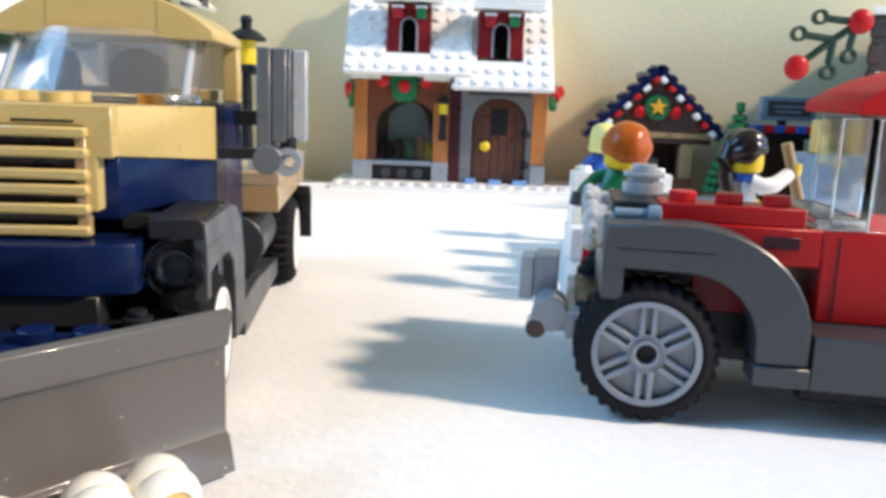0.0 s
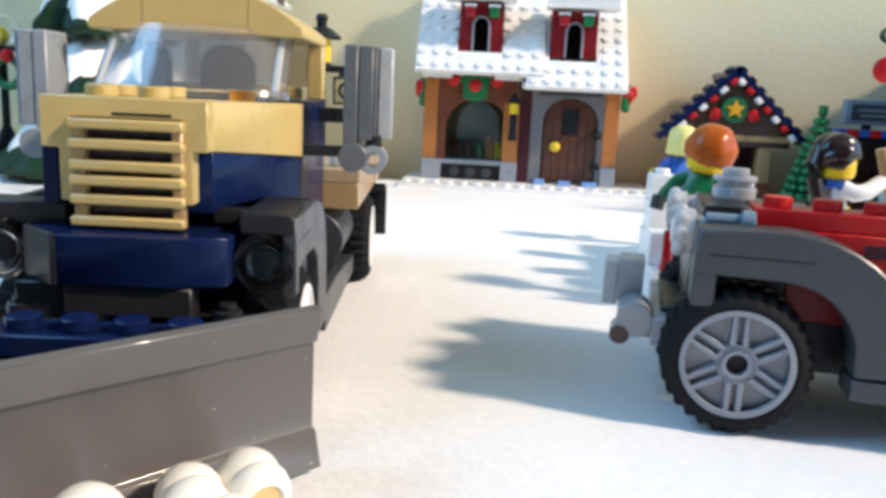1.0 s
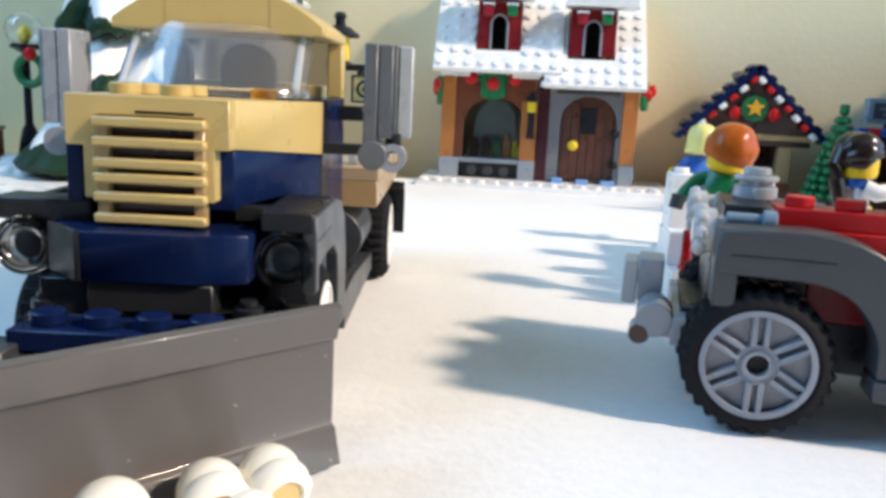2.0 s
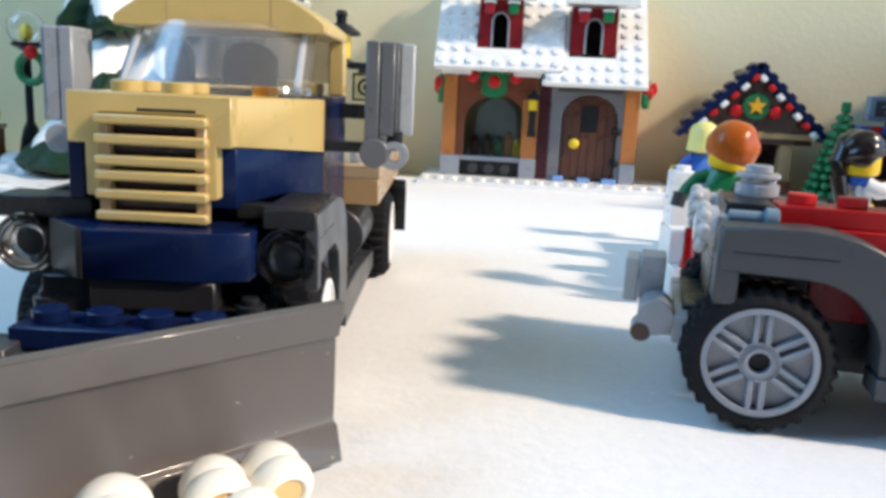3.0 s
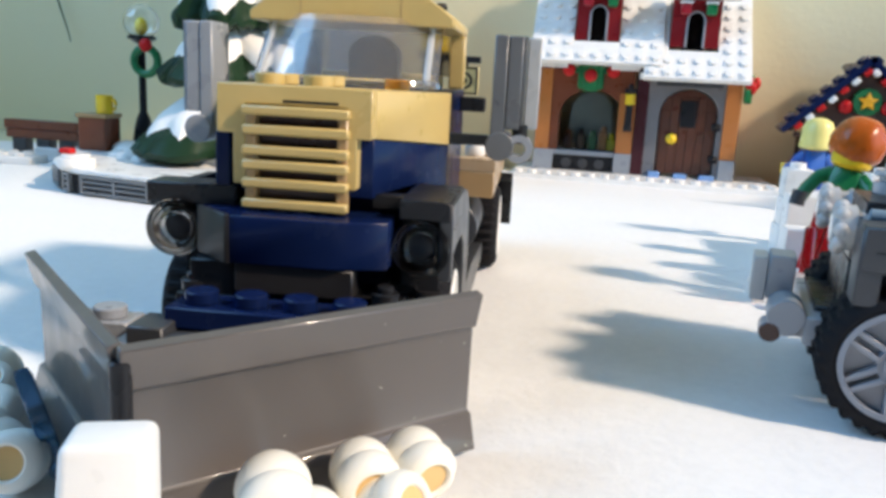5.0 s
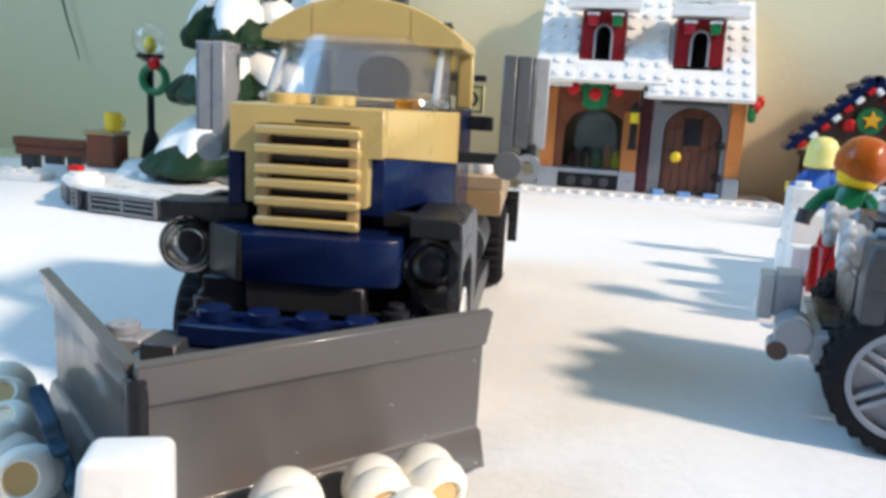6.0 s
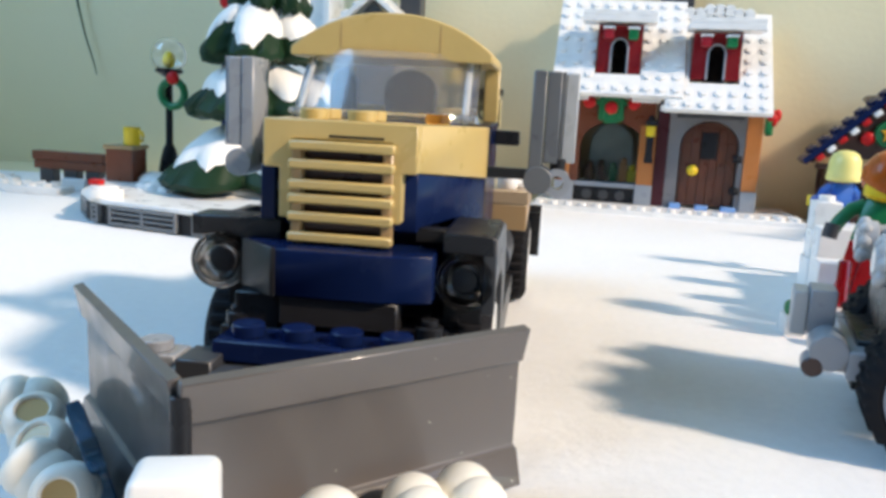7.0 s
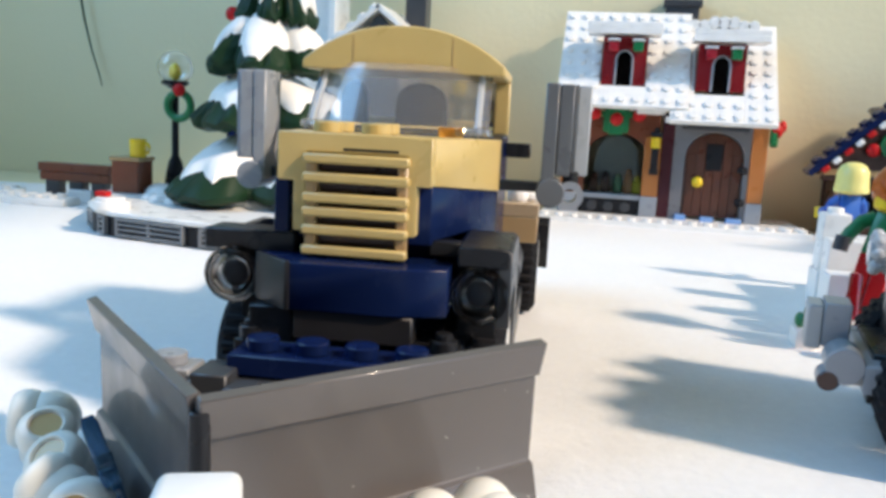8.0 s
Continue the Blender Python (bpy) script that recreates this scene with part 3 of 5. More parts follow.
def build_car():
    for x in (0, 75):
        build_wheel_y(car, x, 0, 12.1, 12, 9.0)
        build_wheel_y(car, x, 50, 12.1, 12, 9.0, far=True)
    side = [(-8, 26.4), (-8, 33.6), (5.5, 34.0)] + [(5.5 + 20.0 * math.sin(radians(a)), 16.6 + 17.4 * math.cos(radians(a))) for a in range(10, 91, 10)]
    side += [(25.5, 12.0), (17.3, 12.0)] + [(5.5 + 11.9 * math.sin(radians(a)), 14.5 + 11.7 * math.cos(radians(a))) for a in range(80, -1, -10)]
    for y0, y1 in ((0, 8), (42, 50)):
        part("front_wing", Bits().prism(side, y0, y1, "y", 0.35), DGREY, car, "dark grey curved wing")
    part("wing_plate", Bits().box(-8.2, -4.6, 0.2, 8, 21, 33), DGREY, car)
    part("wing_seam", Bits().box(-6, 9.5, -0.06, 0.5, 29.6, 29.85, 0), BLACK, car)
    part("step", Bits().box(17.2, 26, 0, 8, 8.2, 11.7), DGREY, car)
    part("running_board", Bits().box(26.2, 64, 0.5, 50, 8, 17.0), DGREY, car, "dark grey running board")
    part("chassis", Bits().box(-12, 100, 14, 38, 8, 17).box(27, 62, 8.2, 40, 3.6, 7.9), BLACK, car)
    part("engine_block", Bits().box(-8, 7.9, 12.2, 38, 17.1, 26), BLACK, car)
    hood = Bits().box(1.3, 25.6, 11, 19.2, 33.2, 36.4)
    top = part("bonnet_top", hood, RED, car, "red studded bonnet")
    for x in (5.5, 13.5, 21.5):
        part("stud", Bits().stud(x, 15, 36.4), RED, top)
    part("bonnet", Bits().box(-2, 28.6, 10.6, 39.4, 26.5, 33.1), RED, car, "red bonnet side")
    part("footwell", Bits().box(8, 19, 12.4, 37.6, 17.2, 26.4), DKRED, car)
    # Raised plate; its dark plum stands in for the shade inside a slot.
    part("vent", Bits().box(19, 25, 10.45, 11, 29.4, 31.6, 0.1), PLUM, car, "dark plate coloured as a recessed vent slot")
    part("nose_tile", Bits().box(-6.8, 1.2, 11, 29.5, 33.2, 36.2), BLACK, car, "black nose plate")
    part("rod", Bits().cyl((-6.5, 9.3, 34.2), 1.1, 7, "x", 12).cyl((-0.8, 9.3, 34.2), 1.8, 2.2, "x", 14), SAND, car)
    cap = Bits().cyl((-0.6, 25, 36.2), 3.9, 2.2).cyl((-0.6, 25, 38.4), 3.0, 1.2).cyl((-0.6, 25, 39.4), 3.9, 1.0).cyl((-0.6, 25, 40.4), 2.4, 1.4)
    part("radiator_cap", cap, FROST, car, "stacked frosted clear radiator cap")
    body = Bits().box(28.7, 60, 10.6, 39.4, 17.1, 33.0)
    part("door_panel", body, RED, car, "red cab side")
    part("door_seam", Bits().box(31.2, 31.5, 10.5, 11, 18, 32, 0), BLACK, car)
    part("cargo_box", Bits().box(60.3, 118, 8, 42, 17.1, 33), RED, car)
    part("screen_base", Bits().box(27.2, 35.4, 11, 39, 33.05, 35.2), HAZY, car, "hazy clear screen base")
    ws = part("windscreen", Bits().box(34.1, 35.3, 11, 39, 35.25, 52, 0.1), CLEAR, car, "clear windscreen")
    side = part("side_screen", Bits().box(29.6, 34.0, 11, 12.2, 35.25, 51.9, 0.1), CLEAR, car)
    glass = part("side_window", Bits().box(35.5, 60, 11, 12.2, 33.1, 51.9, 0.1), CLEAR, car)
    for pane in (ws, side, glass):
        pane.visible_shadow = False
    rp = [(31.2, 52.6), (31.2, 54.8), (35, 57.0), (39.5, 59.2), (45, 60.8), (50, 61.4), (62, 61.4), (62, 52)]
    part("roof", Bits().prism(rp, 9, 41, "y", 0.4), ROOFRED, car, "curved red cab roof")
    part("front_panel", Bits().box(-8.2, -6.0, 12, 38, 26.2, 32), LGREY, car)
    for y in (8.5, 36):
        lamp = Bits().cyl((-10.8, y + 4, 31.4), 3.9, 3.0, "x", 22).cyl((-7.8, y + 4, 31.4), 3.2, 2.0, "x", 22).cyl((-11.6, y + 4, 31.4), 2.4, 1.0, "x", 18)
        for i in range(8):
            lamp.ball((-10.2, y + 4 + 3.4 * math.cos(i * 0.785), 31.4 + 3.4 * math.sin(i * 0.785)), 1.25, seg=12)
        head = part("headlight", lamp, MILKY, car, "clear round headlight")
        part("housing", Bits().box(-6.4, -4.4, y + 0.4, y + 7.6, 26.6, 35.0, 0.8), LGREY, head)
    part("bumper", Bits().box(-13.5, -9, 9, 41, 11, 16).cyl((-16.5, 9, 15.2), 3.2, 8, "y", 18).box(-17, -9, 10, 16, 12, 15).cyl((-18.8, 9.4, 12.4), 1.9, 5, "y", 14), LGREY, car, "grey bumper with pegs")
    part("peg_end", Bits().cyl((-18.9, 8.9, 12.4), 1.75, 1.2, "y", 14), DKBROWN, car)
    part("front_plate", Bits().box(-22.6, -20, 18, 26, 15.6, 23.6), PALEGREY, car, "pale grey front plate")
    part("plate_holder", Bits().box(-19.9, -15.4, 18, 26, 16.2, 24.2), LGREY, car)


def build_wheel_y(parent, x, y, r, width, rim_r, far=False):
    w = build_wheel(parent, x, y, r, width, 1, rim_r, RIMSHADE)
    w.matrix_local = Matrix.Translation((x * 0.001, y * 0.001, r * 0.001)) @ (pose(0, 0, 0, -90, 0, 0) if far else pose(0, 0, 0, 90, 0, 0))
    return w


build_car()


# ---- toy shop ----
HOUSE = pose(0, 0.475, 0)
house = thing("toy_shop", HOUSE, "toy brick shop with snowy white roof and arched door", "toy house")


def sloped(x0, x1, low, high, t=3.2):
    """The frame of a roof plate: x along the eaves, y up the slope, z out of it. low, high: (y, z)."""
    d = Vector((0, high[0] - low[0], high[1] - low[1]))
    ang = math.degrees(math.atan2(d.z, d.y))
    return pose(x0, low[0], low[1], ang, 0, 0), d.length


def roof_half(x0, x1, low, high, dx0, dx1, s0, s1):
    """A studded roof slope with an opening dx0..dx1 wide between s0 and s1 along the slope."""
    m, length = sloped(x0, x1, low, high)
    r = Bits()
    w = x1 - x0
    a, b = dx0 - x0, dx1 - x0
    r.box(0, a, 0, length, -3.2, 0, 0.2, m=m).box(b, w, 0, length, -3.2, 0, 0.2, m=m)
    r.box(a, b, 0, s0, -3.2, 0, 0.2, m=m).box(a, b, s1, length, -3.2, 0, 0.2, m=m)
    nx, ny = int(w / 7.8), int(length / 7.8)
    for i in range(nx):
        for j in range(ny):
            x, y = (i + 0.5) * w / nx, (j + 0.5) * length / ny
            if a - 2.4 < x < b + 2.4 and s0 - 2.0 < y < s1 + 2.4:
                continue
            r.cyl((x, y, 0), 2.15, 1.2, seg=16, bev=0.18, m=m)
    return r


def dormer(parent, x0, x1, z0, z1, y, before, after):
    w = x1 - x0
    c = (x0 + x1) / 2
    d = Bits()
    arch = [(c - 4.6, z0), (c - 4.6, z0 + 14)] + [(c - 4.6 * math.cos(radians(a)), z0 + 14 + 5.2 * math.sin(radians(a))) for a in range(20, 180, 20)] + [(c + 4.6, z0 + 14), (c + 4.6, z0)]
    d.prism([(x0, z0), *arch, (x1, z0), (x1, z1), (x0, z1)], y, y + 4, "y", 0)
    wall = part("dormer", d, DKRED, parent, "dark red dormer wall")
    fr = Bits()
    pts = [(c - 4.7, y - 0.3, z0)] + [(a, y - 0.3, b) for a, b in arch[1:-1]] + [(c + 4.7, y - 0.3, z0)]
    fr.tube(pts, 0.55, 8)
    part("window_frame", fr, LGREY, wall)
    part("pane", Bits().box(c - 4.6, c + 4.6, y + 2.4, y + 3, z0, z0 + 19.4, 0), SMOKE, wall)
    # Black board stands in for the unlit room behind the pane.
    part("room_shade", Bits().box(c - 6, c + 6, y + 9, y + 10, z0 - 1, z0 + 21, 0), BLACK, wall)
    for a in (x0 - 0.1, x1 - 1.2):
        part("dormer_cheek", Bits().box(a, a + 1.3, y + 4, y + 36, z0, z1, 0), DKBROWN, wall)
    lintel = Bits().box(x0 - before, x1 + after, y - 8, y + 14, z1 + 1, z1 + 4.4).box(x0 - before, x1 + after, y - 8, y - 5, z1 + 4.4, z1 + 7.4)
    part("lintel", lintel, WHITE, parent, "white snow ledge")
    for x, mat in ((c - 6.4, LANTERNRED), (c + 7.0, GREEN)):
        lamp = part("fairy_light", Bits().box(x - 2.7, x + 2.7, y - 6, y, z1 - 8.2, z1 - 2.6, 0.6), mat, parent, "small coloured lantern block")
        part("snow_cap", Bits().box(x - 3.4, x + 3.4, y - 6.2, y, z1 - 2.6, z1 - 1.2, 0.4), WHITE, lamp)


def wreath(parent, m):
    w = Bits().box(-7.2, 7.2, -2.6, 0, -8.0, 6.0, 1.0, m=m).box(-4.4, 4.4, -3.4, 0, -9.2, 7.2, 0.8, m=m)
    g = part("wreath", w, GREEN, parent, "green wreath with red berries")
    for x, z in ((0, -0.4), (-12.4, 2.4), (12.4, 2.4)):
        part("berry", Bits().ball((x, -3.6, z), 3.7, (1, 0.6, 1), 14, m=m), RED, g)
    part("twig", Bits().box(-13, 13, -2, 0, 0.8, 4, 0.6, m=m), GREEN, g)


def build_house():
    b = Bits().box(-62, 82, -31, 36, -2, 2.4)
    base = part("base_plate", b, WHITE, house, "white studded base plate")
    s = Bits()
    for i in range(18):
        s.stud(-58 + 8 * i, -27, 2.4)
    for i in range(2):
        s.stud(70 + 8 * i, -19, 2.4)
    part("edge_studs", s, WHITE, base)
    # left shop front with an arched window
    arch = [(-39, 14), (-39, 34)] + [(-20.8 - 18.2 * math.cos(radians(a)), 34 + 15 * math.sin(radians(a))) for a in range(15, 180, 15)] + [(-2.6, 34), (-2.6, 14)]
    part("shop_front", Bits().prism([(-44, 14), *arch, (2.2, 14), (2.2, 61), (-44, 61)], 0, 7.5, "y", 0), BROWN, house, "brown arched shop front")
    part("pillar", Bits().box(-52, -44, -1.4, 8, 14, 60), ORANGE, house, "orange-brown corner pillar")
    part("pillar", Bits().box(-5.6, 3.4, -1.6, 6, 14, 48), ORANGE, house, "orange-brown corner pillar")
    part("pillar", Bits().box(52, 60.3, -1.2, 8, 14, 57), ORANGE, house, "orange-brown corner pillar")
    for x0, x1 in ((-52.3, -41), (-6, 3.6), (52, 60.6)):
        part("plinth", Bits().box(x0, x1, -1.8, 8, 2.5, 14), LGREY, house, "light grey stone plinth")
    part("window_sill", Bits().box(-41, -6, -0.6, 8, 11.4, 14), LGREY, house)
    part("plinth_panel", Bits().box(-41, -6, 0.4, 6, 2.5, 11.4), BLACK, house)
    for x in (-33, -23.5, -14):
        part("rosette", Bits().cyl((x, -0.6, 6.8), 2.9, 1.0, "y", 18), DGREY, house)
    part("pane", Bits().box(-39, -2.6, 4.6, 5.4, 14, 49, 0), SMOKEPANE, house, "shop window tinted to dim the toys inside").visible_shadow = False
    part("column", Bits().box(3.6, 10.2, -0.8, 8, 2.5, 62), PLUM, house, "dark plum column")
    # door surround and door
    da = [(17, 2.5), (17, 38)] + [(33 - 16 * math.cos(radians(a)), 38 + 14.4 * math.sin(radians(a))) for a in range(15, 180, 15)] + [(49, 38), (49, 2.5)]
    # Grey darkened for the door arch, with the facade's shade in the colour.
    SHADESTONE = plastic("shaded_stone_grey_plastic", (0.17, 0.17, 0.18))
    part("door_surround", Bits().prism([(10.3, 2.5), *da, (52, 2.5), (52, 58), (10.3, 58)], -0.2, 7.8, "y", 0), SHADESTONE, house, "grey stone door arch")
    part("door_header", Bits().box(14, 50, -1.4, 0, 53.6, 57.4), DGREY, house)
    dp = [(17.4, 4), (17.4, 38)] + [(33 - 15.6 * math.cos(radians(a)), 38 + 14 * math.sin(radians(a))) for a in range(15, 180, 15)] + [(48.6, 38), (48.6, 4)]
    door = part("door", Bits().prism(dp, 2.2, 5.2, "y", 0.3), SHADEBROWN, house, "reddish brown arched door")
    for i in range(6):
        part("plank", Bits().box(18.6 + i * 4.9, 23.2 + i * 4.9, 1.7, 2.4, 5, 40 + (8 if 0 < i < 5 else 0), 0.2), SHADEBROWN, door)
    part("door_window", Bits().box(28.5, 37.5, 1.2, 2, 31, 46, 0.3), BLACK, door)
    part("knob", Bits().ball((25, 0.2, 24.2), 3.1, (1, 0.8, 1), 16), YELLOW, door, "yellow door knob")
    for z in (32, 14):
        part("hinge", Bits().box(46, 51, -1.6, 1.2, z - 2, z + 2, 0.6).ball((48.4, -2, z), 1.3), BLACK, door)
    part("doorstep", Bits().box(14, 20, -6, 0, 2.4, 5.4).box(28, 35, -6, 0, 2.4, 5.0).box(42, 50, -6, 0, 2.4, 5.0), ICEBLUE, house, "ice blue doorstep")
    # sides
    part("side_wall", Bits().box(-52, -48, 8, 35, 2.5, 62), BROWN, house)
    part("side_wall", Bits().box(56.2, 60.2, 8, 35, 2.5, 58), ORANGE, house)
    for x0, x1, y0, z0, z1 in ((-53, -36, -8, 60.6, 65), (-12, 4, -8, 60.6, 65), (4.1, 16, -10, 56.5, 60), (46, 62, -10, 56.5, 60)):
        part("eave_block", Bits().box(x0, x1, y0, y0 + 10, z0, z1), WHITE, house)
    part("roof", roof_half(-57, 15.2, (-14, 64.5), (27, 120), -34, -8.6, 14, 48), WHITE, house, "snowy white studded roof slope")
    part("roof", roof_half(5.6, 62, (-17, 57.8), (26, 114), 18.0, 44.4, 19, 53), WHITE, house, "snowy white studded roof slope")
    part("gable", Bits().prism([(-6, 64), (26, 112), (35, 112), (35, 64)], -55, -51, "x", 0).prism([(-8, 58), (26, 106), (35, 106), (35, 58)], 56.5, 60, "x", 0), WHITE, house)
    dormer(house, -33.3, -9.0, 76, 102.6, -4, 9.0, 7.0)
    dormer(house, 18.4, 44.0, 74.6, 100, -4, 3.4, 10.5)
    for i in range(7):
        part("ridge_snow", Bits().cyl((17 + 5.4 * i, 22, 112 + (3 if 1 < i < 5 else 1)), 3.4, 4, "y", 16), WHITE, house)
    part("chimney", Bits().box(0, 19, 27, 36, 112, 124).box(-1.4, 20.4, 25.6, 36.4, 124, 128), DGREY, house, "dark grey chimney")
    wreath(house, pose(-22.8, -1, 57.4))
    wreath(house, pose(62.6, 5, 55, 0, 0, 72))
    wreath(house, pose(-52.4, 6, 53, 0, 0, -84))
    lan = part("wall_lantern", Bits().box(-2.4, 2.4, -8, -2, 27, 30).box(-2, 2, -8, -4, 30, 42).box(-3, 3, -9, -2, 48, 51).ball((0, -6, 52), 1.6), BLACK, house, "black wall lantern")
    part("lantern_glass", Bits().cyl((0, -5.6, 42), 2.6, 6), YELLOW, lan)
    for x, z, mt in ((-33, 8, BROWN), (-26, 9, DKBROWN), (-19, 8, GREEN), (-13, 11, ORANGE), (-8, 7, YELLOW)):
        part("window_toy", Bits().box(x - 2.5, x + 2.5, 12, 17, 14, 14 + z, 0.6).ball((x, 14, 14 + z + 1.4), 2.0), mt, house)
    part("window_backdrop", Bits().prism([(-34, 17), (-9, 17), (-8, 30), (-9, 40), (-14, 46), (-21, 48), (-28, 46), (-33, 40), (-34, 30)], 22, 24, "y", 0.4), PALEGREEN, house, "pale grey-green panel in the window")
    part("window_shelf", Bits().box(-44, 2, 8, 20, 11, 13.9), DKBROWN, house)


PALEGREEN = plastic("pale_green_plastic", (0.58, 0.68, 0.65))
# This tint dims the toys, standing in for reflections on the glass.
SMOKEPANE = clear("tinted_pane", (0.55, 0.60, 0.62), 0.05, 1.2)
build_house()

# ---- gingerbread stall ----
STALL = pose(0.1222, 0.4693, 0)
stall = thing("market_stall", STALL, "dark brown toy stall with a candy-trimmed gable", "toy stall")


def build_stall():
    part("gable_wall", Bits().prism([(-33, 36.5), (33, 36.5), (0, 69)], 0, 4, "y", 0.2), DKBROWN, stall, "dark brown gable")
    part("beam", Bits().box(-33, 33, -1, 5, 33, 36.4), DKTAN, stall)
    part("beam", Bits().box(-33, 33, -0.4, 5, 30, 32.8), DKBROWN, stall)
    for x in (-22, 19):
        part("post", Bits().box(x - 2.5, x + 4.5, 0, 7, 0, 30), DKTAN, stall, "dark tan post")
    part("counter", Bits().box(-24, 24, -2, 8, 0, 10), BROWN, stall)
    part("back_wall", Bits().box(-24, 24, 34, 38, 0, 34), DKBROWN, stall)
    for x in (-23, 20):
        part("side_wall", Bits().box(x, x + 3, 8, 33.9, 0, 36), DKBROWN, stall)
    part("back_gable", Bits().prism([(-33, 34.2), (33, 34.2), (0, 67)], 34, 37.6, "y", 0.2), DKBROWN, stall)
    part("shelf_goods", Bits().cyl((-6, 20, 10), 4, 8).cyl((6, 20, 10), 3, 10), LGREY, stall)
    L = math.hypot(38.5, 37) + 4.5
    for s in (-1, 1):
        ang = math.degrees(math.atan2(37, 38.5))
        m = pose(0, 0, 74.5) @ pose(0, 0, 0, 0, s * ang, 0)
        if s < 0:
            m = m @ pose(0, 0, 0, 0, 0, 180) @ pose(0, -6, 0)
        r = Bits().box(0, L, -4, 10, -3.4, 0, 0.2, m=m)
        for i in range(7):
            for y in (0, 7) if s > 0 else (-1, 6):
                r.stud(4 + i * 7.6, y, 0, m=m)
        # Rear roof sunk out of sight, added so its ridge shades the wall.
        part("back_roof", Bits().box(0, L - 5, 10.1 if s > 0 else -31.6, 37.6 if s > 0 else -4.1, -7.4, -4.6, 0.2, m=m), DKBROWN, stall)
        roof = part("roof", r, NAVY, stall, "dark blue studded roof slope")
        for i in range(7):
            x = 5.5 + i * 7.1
            part("candy_trim", Bits().box(x, x + 4.1, (-5.4 if s > 0 else 7), (-1 if s > 0 else 11.4), -6.4, -3.5, 0.5, m=m), (RED, WHITE)[i % 2] if s < 0 else (WHITE, RED)[i % 2], roof)
    part("wreath", Bits().lathe([(3.5, -1.5), (7.2, -1.5), (7.2, 1.5), (3.5, 1.5), (3.5, -1.5)], (0, -2, 50.4), "y", 12), GREEN, stall)
    star = []
    for i in range(10):
        r = 5.2 if i % 2 == 0 else 2.4
        star.append((r * math.sin(math.pi * i / 5), 50.6 + r * math.cos(math.pi * i / 5)))
    part("star", Bits().prism(star, -5.4, -3, "y", 0.2), GOLD, stall, "golden yellow star")
    for x in (-10, 10.8):
        part("berry", Bits().ball((x, -2.4, 47.4), 3.6, (1, 0.6, 1), 14), RED, stall)


build_stall()


# ---- toy figures: plain single meshes in patches of colour ----
def figure(name, m, label, hair, torso, legs, skin=YELLOW, hair_shape="short", arm=60, line=-2.0, spread=0, reach=0, glove=None, curl=0.055, group="toy figures"):
    """A small toy figure as one plain mesh with several colours."""
    legsb = Bits().box(-3.9, -0.15, -2, 2, 0, 12.2, 0.3).box(0.15, 3.9, -2, 2, 0, 12.2, 0.3).box(-3.9, 3.9, -2, 2, 11.4, 14.2, 0.3)
    tor = Bits().prism([(-3.9, 14.2), (3.9, 14.2), (3.2, 23.6), (-3.2, 23.6)], -2.2, 2.2, "y", 0.3)
    for s in (-1, 1):
        if reach and s > 0:
            tor.tube([(3.4, 0, 22), (5.6, -1.8, 20), (5.6, -4.4, 17.6), (4.8, -6.4, 16)], 1.8, 12)
            continue
        if reach:
            tor.tube([(s * 3.4, 0, 22), (s * 5.2, -2.4, 21), (s * 5.4, -6, 21.4), (s * 4.6, -reach, 23.8)], 1.9, 12)
            continue
        tor.tube([(s * 3.4, 0, 22), (s * (5.4 + spread * 0.5), -0.6, 20.4), (s * (6.2 + spread), -2.2, 17.4), (s * (6.2 + spread * 1.3), -2.4 - arm / 20, 15.4 + arm / 30)], 1.7, 12)
    hd = Bits().lathe([(0, 23.6), (3.4, 23.6), (4.6, 24.4), (4.9, 25.4), (4.9, 30.6), (4.4, 32), (0, 32.2)], seg=24)
    gl = Bits()
    for s in (-1, 1):
        gl.lathe([(0.7, -1.6), (1.9, -1.6), (1.9, 1.6), (0.7, 1.6), (0.7, -1.6)], ((4.6, -8, 15.4) if s > 0 else (-4.4, -reach - 2, 25.2)) if reach else (s * (6.2 + spread * 1.4), -4.2 - arm / 20, 14.6 + arm / 24), "z", 12)
    hr = Bits()
    bm = bmesh.new()
    bmesh.ops.create_uvsphere(bm, u_segments=72, v_segments=30, radius=6.6)
    for q in bm.verts:
        c = q.co
        turn = math.atan2(c.x, c.z + 4)
        strand = abs(math.sin(5.5 * turn + 1.3 * noise.noise((c.x * 0.2, c.y * 0.12, c.z * 0.2))))
        k = 1.0 + curl * strand + 0.03 * noise.noise((c.x * 0.3, c.y * 0.3, c.z * 0.3))
        c.x, c.y, c.z = c.x * k, (c.y * 1.03 + 0.5) * k, c.z * (1.12 if hair_shape == "short" else 0.92) * k
        low = line - (0.38 * c.x if hair_shape == "short" else 0)
        if c.y < 1.5 and c.z < low:
            c.z = low + (c.z - low) * max(0.0, min(1.0, (c.y + 1.5) / 3))
        if hair_shape == "bob":
            c *= 0.90
        if hair_shape == "tail":
            c.x, c.y, c.z = c.x * 0.86, c.y * 0.82, c.z * 0.95
        c.z += 30.6
    if hair_shape == "bob":
        bm.free()
        hr.lathe([(0, 35.8), (2.2, 35.5), (4.2, 34.2), (5.1, 32.0), (5.3, 29), (5.5, 26.5), (5.8, 25.2), (5.6, 24.4), (4.8, 24.0), (0, 24.0)], (0, 0.8, 0), seg=32)
    else:
        hr.take(bm)
    if hair_shape == "tail":
        hr.tube([(0, 4.2, 31), (0.2, 6.2, 27.4), (-0.6, 6.2, 23.6), (-1.6, 5.4, 19), (-2.2, 4.8, 15)], 2.7, 16, 1.3)
